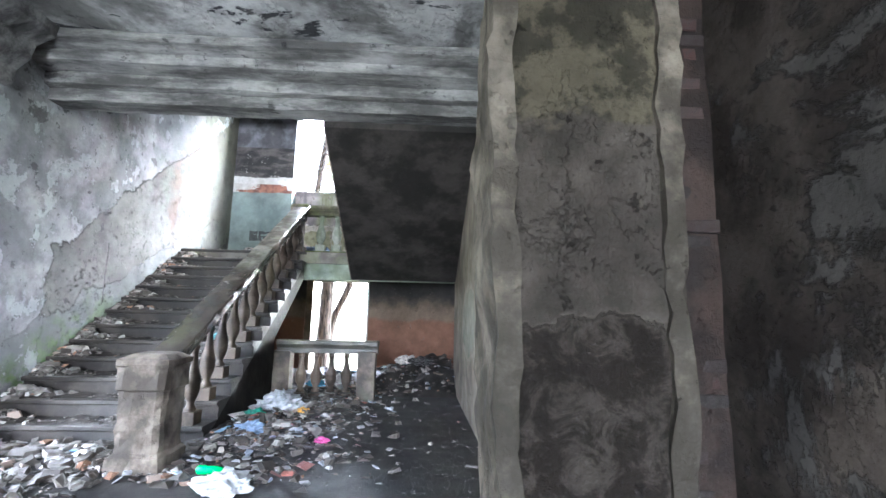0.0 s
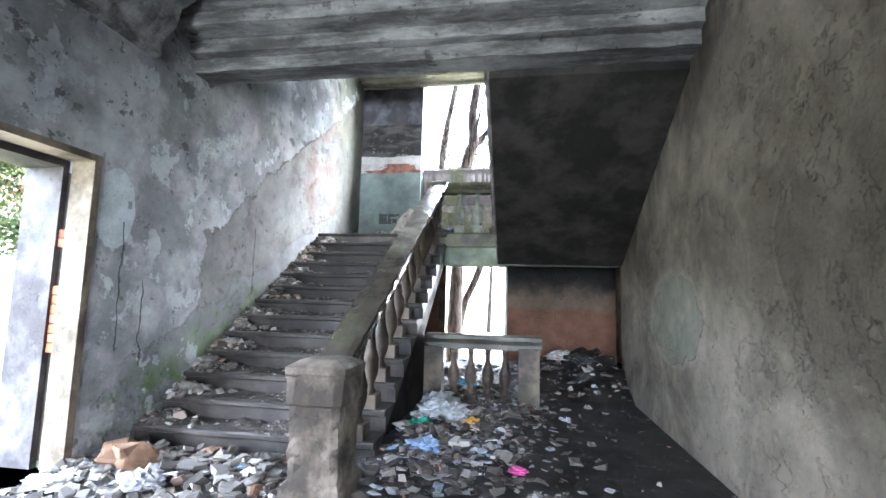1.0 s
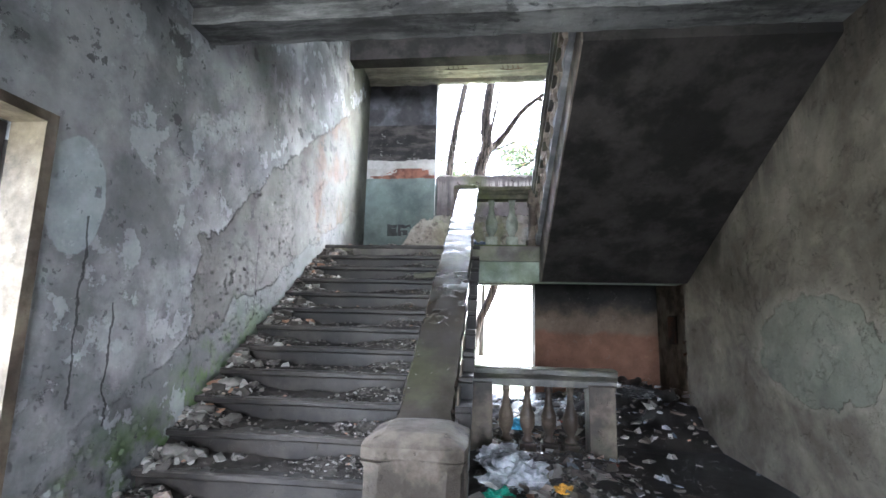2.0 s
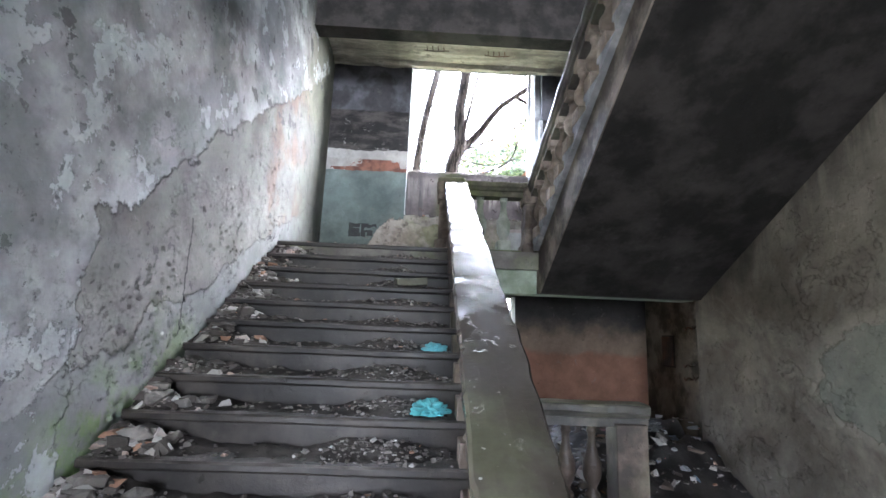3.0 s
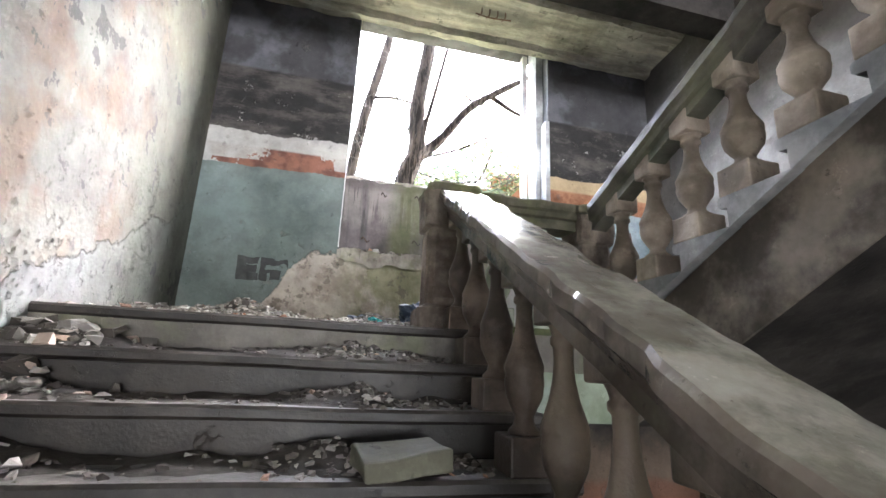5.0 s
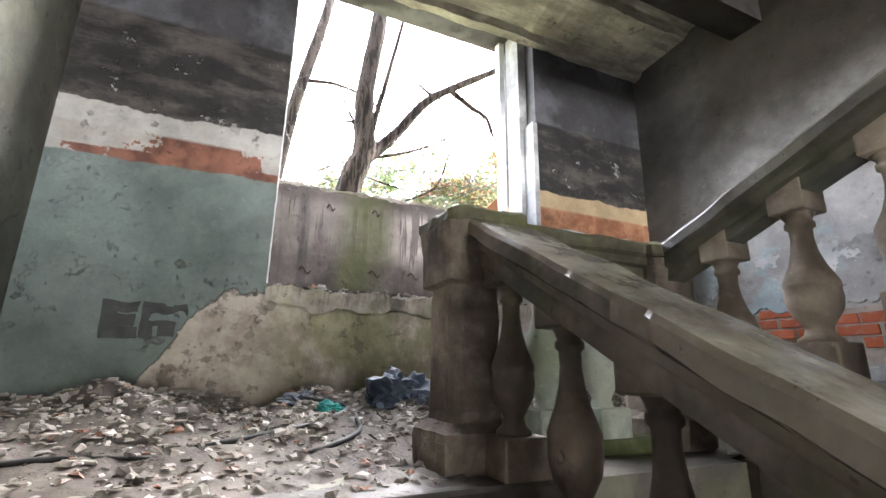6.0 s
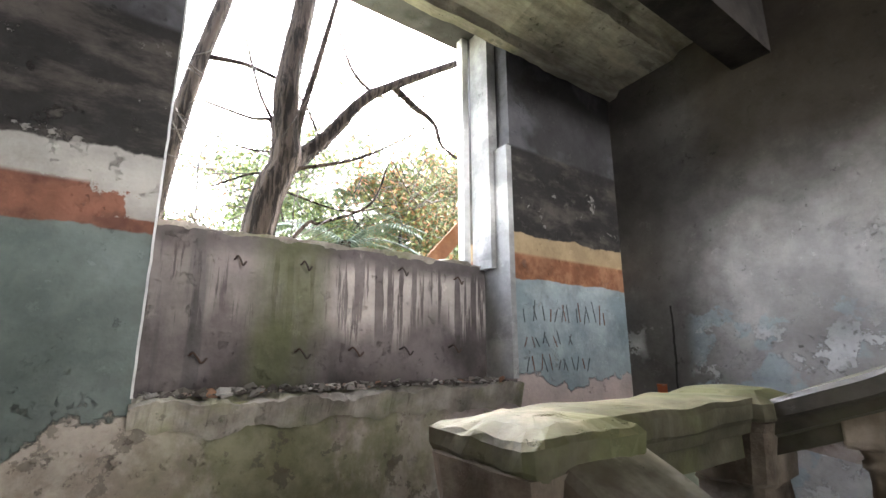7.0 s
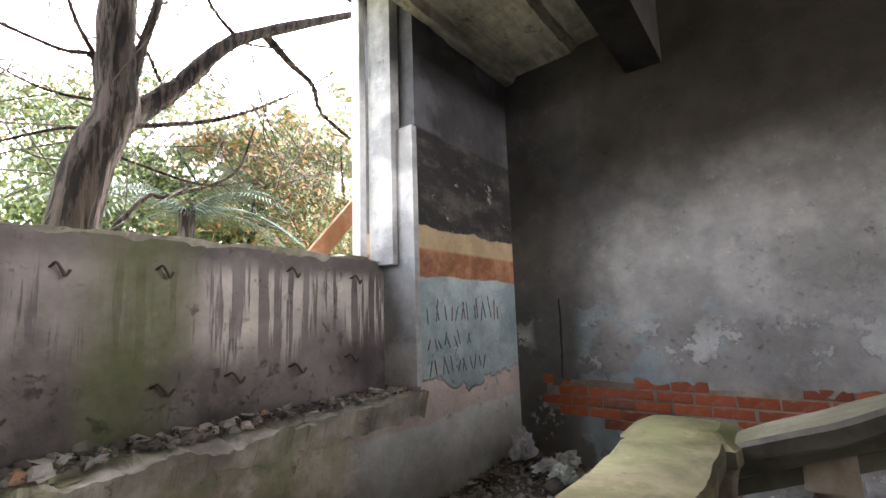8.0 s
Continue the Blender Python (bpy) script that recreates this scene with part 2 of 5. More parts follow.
def north_wall_material():
    m = Mat("old_painted_plaster_north")
    f, h, pits = wall_finish(m)
    r = ragged(m)
    rim = m.add(m.z, m.mul(r, 0.05))
    teal = m.mix(m.step(m.noise(1.5, 5, 0.6), 0.4, 0.65), (0.125, 0.155, 0.144), (0.175, 0.208, 0.195))
    teal = m.mix(m.step(m.x, -0.3, 0.0), teal, m.mix(m.step(m.noise(2.5, 7, 0.6), 0.4, 0.6), (0.24, 0.30, 0.32), (0.36, 0.42, 0.44)))
    dark = m.mix(m.step(m.noise(1.8, 7, 0.66, m.scaled(1, 1, 2.5)), 0.45, 0.62), (0.032, 0.030, 0.029), (0.092, 0.081, 0.073))
    pale = (0.40, 0.385, 0.355)
    spot = m.add(m.op("POWER", m.mul(m.sub(m.x, -2.72), 2.6), 2.0), m.op("POWER", m.mul(m.sub(m.z, 4.13), 7.5), 2.0))
    spot = m.step(m.add(spot, m.add(m.mul(r, 1.3), m.mul(m.sub(m.noise(7, 9, 0.72), 0.5), 3.2))), 1.03, 0.97)
    spot = m.top(spot, m.mul(m.step(m.sub(m.z, m.mul(r, 0.04)), 4.07, 4.06), m.step(m.noise(2.3, 5, 0.6, m.moved(1, 0, 4)), 0.44, 0.46)))
    band = m.mix(m.mul(spot, m.step(m.x, -0.3, -0.6)), m.mix(m.step(m.noise(3, 6, 0.6), 0.4, 0.6), (0.33, 0.31, 0.28), pale), m.mix(m.step(m.noise(6, 5), 0.4, 0.6), (0.12, 0.055, 0.040), (0.23, 0.105, 0.07)))
    band = m.mix(m.step(m.x, -0.3, 0.0), band, m.mix(m.step(m.noise(5, 6, 0.65), 0.42, 0.62), (0.22, 0.095, 0.05), (0.36, 0.18, 0.10)))
    band = m.mix(m.step(m.z, 4.19, 4.22), band, m.mix(m.step(m.x, -1.4, -1.2), pale, (0.40, 0.30, 0.18)))
    col = m.mix(m.step(rim, 4.0, 4.012), teal, band)
    col = m.mix(m.step(m.add(m.z, m.mul(r, 0.07)), 4.36, 4.375), col, dark)
    col = m.mix(m.step(m.z, 5.05, 5.09), col, m.mix(m.step(m.noise(2, 5), 0.45, 0.6), (0.06, 0.058, 0.06), (0.12, 0.12, 0.13)))
    flakes = m.mul(m.step(m.noise(4.5, 10, 0.74, m.moved(2, 0, 3)), 0.60, 0.615), m.step(m.z, 4.3, 4.4))
    flakes = m.mul(flakes, m.step(m.z, 5.0, 4.85))
    col = m.mix(m.mul(flakes, 0.75), col, (0.36, 0.345, 0.325))
    # bare rough render under the window and low down, mossy in the middle
    bare = m.mul(m.step(m.sub(m.sub(3.27, m.mul(m.step(m.x, -2.35, -3.1), 0.9)), m.add(m.z, m.mul(r, 0.20))), -0.01, 0.01), m.step(m.z, 2.3, 2.4))
    barecol = m.mix(m.step(m.noise(3, 8, 0.66), 0.42, 0.6), (0.31, 0.265, 0.225), (0.52, 0.465, 0.405))
    moss = m.mul(m.step(m.noise(2.4, 8, 0.66, m.scaled(1, 1, 0.6)), 0.38, 0.52), m.mul(m.step(m.x, -2.3, -1.8), m.step(m.x, -0.3, -0.9)))
    barecol = m.mix(m.mul(moss, 0.62), barecol, (0.17, 0.19, 0.075))
    barecol = m.mix(m.mul(m.step(m.noise(6, 8, 0.7, m.moved(3, 1, 7)), 0.56, 0.58), 0.6), barecol, (0.12, 0.10, 0.085))
    barecol = m.mix(m.step(m.add(m.x, m.mul(r, 0.2)), -0.7, -0.3), barecol, m.mix(m.step(m.sub(m.z, m.mul(r, 0.06)), 3.05, 3.08), (0.60, 0.61, 0.61), (0.56, 0.47, 0.44)))
    col = m.mix(bare, col, barecol)
    # ground floor: ochre-red dado under soot
    lowcol = m.mix(m.step(m.add(m.z, m.mul(r, 0.12)), 1.15, 1.25), (0.21, 0.112, 0.076), m.mix(m.step(m.add(m.z, m.mul(r, 0.3)), 1.3, 1.75), (0.19, 0.142, 0.105), (0.035, 0.033, 0.032)))
    col = m.mix(m.step(m.z, 2.3, 2.2), col, lowcol)
    col = m.mix(m.mul(pits, 0.35), col, (0.2, 0.18, 0.16))
    return m.done(m.shade(col, f), 0.86, m.add(h, m.add(m.mul(bare, -0.8), m.mul(flakes, 0.5))), 0.022, spec=0.2)


def parapet_material():
    m = Mat("streaked_concrete")
    f, h, pits = wall_finish(m)
    run = m.noise(15, 6, 0.65, m.scaled(1, 1, 0.05))
    reach = m.add(3.42, m.mul(m.noise(5, 2, 0.5, m.scaled(1, 1, 0.0)), 0.5))
    streak = m.mul(m.step(run, 0.46, 0.50), m.mul(m.step(m.sub(m.z, reach), -0.12, 0.12), m.step(m.z, 4.08, 3.95)))
    streak = m.mul(streak, m.add(0.35, m.mul(m.step(m.x, -1.35, -1.05), 0.65)))
    col = m.mix(m.step(m.noise(1.3, 6, 0.62), 0.38, 0.62), (0.085, 0.073, 0.071), (0.215, 0.185, 0.18))
    col = m.mix(streak, col, (0.52, 0.465, 0.43))
    soak = m.mul(m.step(m.noise(8, 5, 0.6, m.scaled(1, 1, 0.06)), 0.52, 0.62), m.step(m.x, -1.0, -1.5))
    col = m.mix(m.mul(soak, 0.6), col, (0.09, 0.085, 0.085))
    rim = m.step(m.add(m.z, m.mul(m.sub(m.noise(4, 6), 0.5), 0.3)), 3.98, 4.08)
    col = m.mix(m.mul(rim, 0.6), col, (0.10, 0.09, 0.085))
    moss = m.mul(m.step(m.noise(1.6, 6, 0.6, m.scaled(1, 1, 0.3)), 0.40, 0.6), m.mul(m.step(m.x, -1.15, -1.32), m.step(m.x, -1.74, -1.6)))
    col = m.mix(m.mul(moss, 0.75), col, (0.115, 0.13, 0.055))
    return m.done(m.shade(col, f), 0.9, m.add(h, m.mul(streak, 0.15)), 0.022, spec=0.2)


def mould_ceiling_material(name="mouldy_ceiling", light=(0.33, 0.325, 0.31), dark=(0.075, 0.072, 0.068)):
    m = Mat(name)
    f, h, pits = wall_finish(m)
    n = m.noise(2.6, 9, 0.72, m.scaled(0.3, 1.4, 1.4), 0.1)
    col = m.mix(m.step(n, 0.38, 0.66), dark, light)
    col = m.mix(m.step(m.noise(4.2, 9, 0.7, m.scaled(0.6, 1, 1)), 0.60, 0.64), col, dark)
    return m.done(m.shade(col, f), 0.9, m.add(h, m.mul(pits, -0.6)), 0.02)


def stone_material(name, a, b, moss=0.0, wet=0.75, grain=1.0, tread=None, brown=0.0):
    m = Mat(name, True)
    f, h, pits = wall_finish(m)
    col = m.mix(m.step(m.noise(2.4, 7, 0.62), 0.4, 0.62), a, b)
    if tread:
        # upward faces paler than the sides: wear, plus top light put into the colour
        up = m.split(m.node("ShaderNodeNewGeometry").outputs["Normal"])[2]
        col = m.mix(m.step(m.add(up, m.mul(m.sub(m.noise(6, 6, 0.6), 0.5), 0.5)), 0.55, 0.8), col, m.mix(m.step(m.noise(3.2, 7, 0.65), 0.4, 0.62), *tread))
    if brown:
        col = m.mix(m.mul(m.step(m.add(m.y, m.mul(m.sub(m.noise(2.5, 5), 0.5), 1.2)), brown + 0.4, brown - 0.3), 0.92), col, (0.042, 0.033, 0.026))
    if moss:
        col = m.mix(m.mul(m.step(m.noise(2.1, 6, 0.6, m.moved(4, 1, 2)), 0.46, 0.62), moss), col, (0.20, 0.23, 0.09))
    rough = m.add(m.mul(m.noise(3.3, 5), 0.3), wet - 0.15)
    return m.done(m.shade(col, f), rough, m.add(h, m.mul(m.noise(90, 3), 0.1)), 0.010 * grain, spec=0.2 if wet > 0.7 else 0.5)


WEST, EAST, NORTH = west_wall_material(), east_wall_material(), north_wall_material()
PARAPET = parapet_material()
MOULD = mould_ceiling_material()
def hall_ceiling_material():
    m = Mat("hall_ceiling")
    f, h, pits = wall_finish(m, 0.5)
    r = ragged(m)
    col = m.mix(m.step(m.noise(1.2, 8, 0.66, bend=0.4), 0.40, 0.60), (0.15, 0.147, 0.14), (0.52, 0.52, 0.51))
    hole = m.step(m.noise(1.1, 9, 0.68, m.scaled(0.8, 1.6, 1), 0.4), 0.60, 0.612)
    col = m.mix(hole, col, (0.035, 0.036, 0.04))
    return m.done(m.shade(col, f), 0.9, m.sub(h, m.mul(hole, 1.5)), 0.03)


CEIL_HALL = hall_ceiling_material()
CEIL_UP = mould_ceiling_material("smoked_ceiling", (0.60, 0.56, 0.45), (0.24, 0.225, 0.185))
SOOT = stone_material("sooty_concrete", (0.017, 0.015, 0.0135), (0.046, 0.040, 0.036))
# tread pair: tops lightened as if lit from above, besides real wear
STEP = stone_material("worn_toplit_step_stone", (0.016, 0.0122, 0.0098), (0.046, 0.037, 0.030), wet=0.52, tread=((0.042, 0.036, 0.031), (0.12, 0.106, 0.094)))
RAIL = stone_material("worn_toplit_rail_concrete", (0.075, 0.06, 0.048), (0.20, 0.165, 0.135), moss=0.15, wet=0.22, grain=0.25, brown=4.9, tread=((0.20, 0.18, 0.145), (0.44, 0.41, 0.35)))
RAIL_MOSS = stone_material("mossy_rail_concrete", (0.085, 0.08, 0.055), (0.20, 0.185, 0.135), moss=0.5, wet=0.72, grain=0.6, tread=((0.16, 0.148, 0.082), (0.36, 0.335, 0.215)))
BALUSTER = stone_material("baluster_stone", (0.052, 0.037, 0.027), (0.185, 0.138, 0.103), moss=0.12, wet=0.55)
NEWEL = stone_material("newel_plaster", (0.11, 0.088, 0.070), (0.33, 0.275, 0.222), grain=2.2)
SLAB = stone_material("green_slab_edge", (0.30, 0.36, 0.29), (0.46, 0.52, 0.45), moss=0.3)
FLOOR = stone_material("dirty_floor", (0.014, 0.013, 0.012), (0.05, 0.045, 0.041), wet=0.55, grain=2.0)
LANDING = stone_material("dusty_landing", (0.12, 0.105, 0.09), (0.24, 0.218, 0.19), moss=0.35, wet=0.6)
CREAM = stone_material("cream_frame", (0.085, 0.066, 0.046), (0.21, 0.17, 0.12), grain=1.6)
JAMB = stone_material("grey_jamb_plaster", (0.065, 0.055, 0.052), (0.14, 0.125, 0.12), grain=1.8)
WHITE = stone_material("white_reveal", (0.62, 0.62, 0.62), (0.80, 0.80, 0.79))
PIER = stone_material("stained_pier_plaster", (0.045, 0.038, 0.028), (0.16, 0.138, 0.105), grain=2.2)


def pier_material():
    m = Mat("patched_pier_plaster")
    f, h, pits = wall_finish(m, 0.15)
    r = ragged(m)
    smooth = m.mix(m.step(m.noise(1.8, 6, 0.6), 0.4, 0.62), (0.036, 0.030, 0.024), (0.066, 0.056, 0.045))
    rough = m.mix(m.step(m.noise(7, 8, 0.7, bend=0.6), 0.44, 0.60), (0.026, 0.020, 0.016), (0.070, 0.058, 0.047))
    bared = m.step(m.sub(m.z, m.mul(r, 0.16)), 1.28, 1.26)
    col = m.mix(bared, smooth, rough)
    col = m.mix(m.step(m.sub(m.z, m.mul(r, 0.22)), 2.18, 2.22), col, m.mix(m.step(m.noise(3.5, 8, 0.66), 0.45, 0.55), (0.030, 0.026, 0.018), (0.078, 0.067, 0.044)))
    seam = m.mul(m.step(m.op("ABSOLUTE", m.sub(m.sub(m.z, m.mul(r, 0.16)), 1.27)), 0.03, 0.0), 0.7)
    col = m.mix(seam, col, (0.095, 0.082, 0.065))
    return m.done(m.shade(col, f), 0.9, m.add(h, m.mul(m.mul(bared, m.noise(11, 8, 0.7)), 2.0)), 0.035, spec=0.15)


def near_wall_material():
    m = Mat("flaked_side_wall")
    f, h, pits = wall_finish(m, 0.8)
    r = ragged(m)
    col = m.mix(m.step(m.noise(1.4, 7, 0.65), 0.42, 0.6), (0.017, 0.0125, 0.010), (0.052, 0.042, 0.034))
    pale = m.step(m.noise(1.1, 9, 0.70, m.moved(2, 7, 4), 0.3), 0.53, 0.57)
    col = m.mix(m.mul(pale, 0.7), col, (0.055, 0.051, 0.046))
    return m.done(m.shade(col, f), 0.9, m.add(h, m.mul(pale, 0.8)), 0.025, spec=0.15)


PIER_FACE, NEAR_WALL = pier_material(), near_wall_material()


# ---------------------------------------------------------------- mesh helpers
def mesh_of(bm, name):
    me = bpy.data.meshes.new(name)
    bm.to_mesh(me)
    bm.free()
    return me


def part(name, bm, material, parent=None, label="", smooth=False):
    me = mesh_of(bm, name) if isinstance(bm, bmesh.types.BMesh) else bm
    if not me.materials:
        me.materials.append(material)
    if smooth:
        me.polygons.foreach_set("use_smooth", [True] * len(me.polygons))
    ob = new(name, me)
    if parent:
        ob.parent = parent
    if label:
        ob["label"] = label
    return ob


def structure(name, bm, material, label, category):
    return tagged(part(name, bm, material), label, category, kind="structure")


def thing(name, label, category, group="", at=(0, 0, 0)):
    ob = new(name)
    ob.location = at
    ob.empty_display_size = 0.1
    return tagged(ob, label, category, group)


def box(bm, x0, x1, y0, y1, z0, z1, bevel=0.0):
    m = Matrix.Translation(((x0 + x1) / 2, (y0 + y1) / 2, (z0 + z1) / 2)) @ Matrix.Diagonal((x1 - x0, y1 - y0, z1 - z0, 1))
    made = bmesh.ops.create_cube(bm, size=1, matrix=m)["verts"]
    if bevel:
        edges = list({e for v in made for e in v.link_edges})
        bmesh.ops.bevel(bm, geom=edges, offset=bevel, segments=2, affect="EDGES", profile=0.5)
    return bm


def boxes(*items, bevel=0.0):
    bm = bmesh.new()
    for b in items:
        box(bm, *b, bevel=bevel)
    return bm


def pierced(u0, u1, z0, z1, holes, near, far, axis):
    """A wall from near to far with rectangular holes (u0, u1, z0, z1); axis says what near and far are measured along."""
    bm = bmesh.new()
    us = sorted({u0, u1, *[h[0] for h in holes], *[h[1] for h in holes]})
    zs = sorted({z0, z1, *[h[2] for h in holes], *[h[3] for h in holes]})
    def at(u, d, z): return bm.verts.new((d, u, z) if axis == "x" else (u, d, z))
    def quad(*p): bm.faces.new([at(*q) for q in p])
    def solid(i, j):
        if not (0 <= i < len(us) - 1 and 0 <= j < len(zs) - 1):
            return False
        a, c = (us[i] + us[i + 1]) / 2, (zs[j] + zs[j + 1]) / 2
        return not any(h[0] < a < h[1] and h[2] < c < h[3] for h in holes)
    for i in range(len(us) - 1):
        for j in range(len(zs) - 1):
            if not solid(i, j):
                continue
            a, b, c, d = us[i], us[i + 1], zs[j], zs[j + 1]
            quad((a, near, c), (b, near, c), (b, near, d), (a, near, d))
            quad((a, far, c), (a, far, d), (b, far, d), (b, far, c))
            if not solid(i - 1, j): quad((a, near, c), (a, near, d), (a, far, d), (a, far, c))
            if not solid(i + 1, j): quad((b, near, c), (b, far, c), (b, far, d), (b, near, d))
            if not solid(i, j - 1): quad((a, near, c), (a, far, c), (b, far, c), (b, near, c))
            if not solid(i, j + 1): quad((a, near, d), (b, near, d), (b, far, d), (a, far, d))
    bmesh.ops.remove_doubles(bm, verts=bm.verts, dist=0.0005)
    bmesh.ops.recalc_face_normals(bm, faces=bm.faces)
    return bm


def prism(points, lo, hi, axis="x"):
    """Extrudes an outline: (y, z) points along x, or (x, z) points along y, or (x, y) points along z."""
    bm = bmesh.new()
    def at(a, b, d): return (d, a, b) if axis == "x" else (a, d, b) if axis == "y" else (a, b, d)
    f = bm.faces.new([bm.verts.new(at(a, b, lo)) for a, b in points])
    g = bmesh.ops.extrude_face_region(bm, geom=[f])
    shift = {"x": (hi - lo, 0, 0), "y": (0, hi - lo, 0), "z": (0, 0, hi - lo)}[axis]
    bmesh.ops.translate(bm, verts=[v for v in g["geom"] if isinstance(v, bmesh.types.BMVert)], vec=shift)
    bmesh.ops.recalc_face_normals(bm, faces=bm.faces)
    return bm


def lathe(profile, sides=16):
    bm = bmesh.new()
    rings = [[bm.verts.new((r * math.cos(k * math.tau / sides), r * math.sin(k * math.tau / sides), z)) for k in range(sides)] for r, z in profile]
    for a, b in zip(rings, rings[1:]):
        for k in range(sides):
            bm.faces.new((a[k], a[(k + 1) % sides], b[(k + 1) % sides], b[k]))
    bm.faces.new(rings[0][::-1])
    bm.faces.new(rings[-1])
    return bm


def roughen(bm, amount, scale, cuts=0):
    if cuts:
        bmesh.ops.subdivide_edges(bm, edges=bm.edges, cuts=cuts, use_grid_fill=True)
    for v in bm.verts:
        v.co += Vector(noise.noise_vector(v.co * scale)) * amount
    return bm


def worn_sweep(points, x0, x1, axis="x", wear=0.012, pitch=0.09):
    """A moulding swept along x or y in short runs, its edges chipped and uneven."""
    n = max(2, int((x1 - x0) / pitch))
    bm = bmesh.new()
    rows = []
    for i in range(n + 1):
        d = x0 + (x1 - x0) * i / n
        row = []
        for a, b in points:
            p = Vector((d, a, b) if axis == "x" else (a, d, b))
            inner = 0 < i < n
            row.append(bm.verts.new(p + (Vector(noise.noise_vector(p * 3.3)) * wear + Vector(noise.noise_vector(p * 11)) * wear * 0.6 if inner else Vector((0, 0, 0)))))
        rows.append(row)
    k = len(points)
    for p, q in zip(rows, rows[1:]):
        for j in range(k):
            bm.faces.new((p[j], p[(j + 1) % k], q[(j + 1) % k], q[j]))
    bm.faces.new(rows[0])
    bm.faces.new(rows[-1][::-1])
    bmesh.ops.recalc_face_normals(bm, faces=bm.faces)
    return bm


# ---------------------------------------------------------------- the shell
XW, XE, YN = -3.52, 1.417, 9.24
TOP = 8.3
structure("wall_west", pierced(-10.4, 9.9, -0.3, TOP, [(1.55, 3.05, 0.0, 2.41)], XW, XW - 0.6, "x"), WEST,
          "grey peeling plaster wall with torn pale coat and moss", "wall")
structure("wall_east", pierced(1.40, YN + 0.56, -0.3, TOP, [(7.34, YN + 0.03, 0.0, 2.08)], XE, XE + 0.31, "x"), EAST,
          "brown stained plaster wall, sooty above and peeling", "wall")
structure("wall_niche", boxes((XE + 0.311, XE + 0.5, 7.0, 9.9, -0.3, 2.6)), PIER, "pale flaking plaster at the back of the niche", "wall")
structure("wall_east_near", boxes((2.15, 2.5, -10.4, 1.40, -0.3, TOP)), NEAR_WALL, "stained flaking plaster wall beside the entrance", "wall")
structure("wall_north", pierced(XW - 0.6, 2.2, -0.3, TOP, [(-2.19, 0.06, 3.25, 6.20), (-1.74, -0.35, 0.0, 2.04)], YN, YN + 0.55, "y"), NORTH,
          "landing wall with teal dado, red band and smoke-stained top", "wall")
structure("wall_south", pierced(XW - 0.6, 2.5, -0.3, 4.6, [(-2.9, 1.1, 0.3, 3.5)], -10.0, -10.4, "y"), PIER,
          "plain plaster front wall of the hall", "wall")
structure("wall_south_upper", pierced(XW, 2.15, 4.56, TOP, [(-3.1, 1.3, 5.2, 7.8)], -4.6, -5.0, "y"), PIER,
          "plain plaster wall of the upper hall", "wall")
structure("floor", boxes((XW - 0.6, 2.5, -10.4, 9.8, -0.3, 0.0)), FLOOR, "dark dirty concrete floor, damp and littered", "floor")
structure("ceiling_hall", boxes((XW, 2.15, -10.0, 4.02, 4.2, 4.5)), CEIL_HALL, "mouldy plaster ceiling with fallen patches", "ceiling")
structure("ceiling_upper", boxes((XW, 2.15, -5.0, YN, TOP - 0.1, TOP + 0.1)), CEIL_UP, "smoke-stained upper ceiling", "ceiling")
structure("beam_hall", worn_sweep([(4.30, 3.64), (4.02, 3.64), (4.02, 3.78), (3.93, 3.80), (3.93, 3.93), (3.72, 3.97), (3.66, 4.05), (3.50, 4.10), (3.50, 4.196), (4.02, 4.196), (4.02, 4.5), (4.30, 4.5)], XW + 0.001, XE - 0.001, "x", 0.014), MOULD,
          "stepped plaster cornice beam with black mould", "beam")
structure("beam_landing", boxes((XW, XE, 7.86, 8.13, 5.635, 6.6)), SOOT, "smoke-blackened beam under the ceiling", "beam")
structure("ceiling_landing", worn_sweep([(8.12, 6.06), (8.50, 6.03), (8.56, 5.98), (9.10, 5.95), (9.14, 5.89), (9.22, 5.88), (9.238, 5.93), (9.238, 6.6), (8.12, 6.6)], XW + 0.001, XE - 0.001, "x", 0.020), CEIL_UP,
          "yellowed flaking plaster soffit over the landing window", "ceiling")

# parapet in the window's recess, ledge, reveals
structure("parapet", boxes((-2.19, 0.06, 9.52, 9.75, 3.25, 4.13)), PARAPET, "streaked concrete parapet under the open window", "wall")

# landing and its front beam
structure("landing", boxes((XW, XE, 7.26, YN, 2.20, 2.405)), LANDING, "dusty stone landing strewn with rubble", "floor")
structure("beam_landing_edge", boxes((XW, XE, 7.36, 7.62, 1.92, 2.20)), SLAB, "green-painted beam under the landing edge", "beam")

# ---------------------------------------------------------------- stairs
RISE, GO, Y1 = 0.185, 0.302, 3.627
URISE, UGO, UY = 0.144, 0.306, 7.343      # upper flight: first nosing's y
XR1 = -1.30                                # outer side of the lower flight
XU = -0.53                                 # outer side of the upper flight


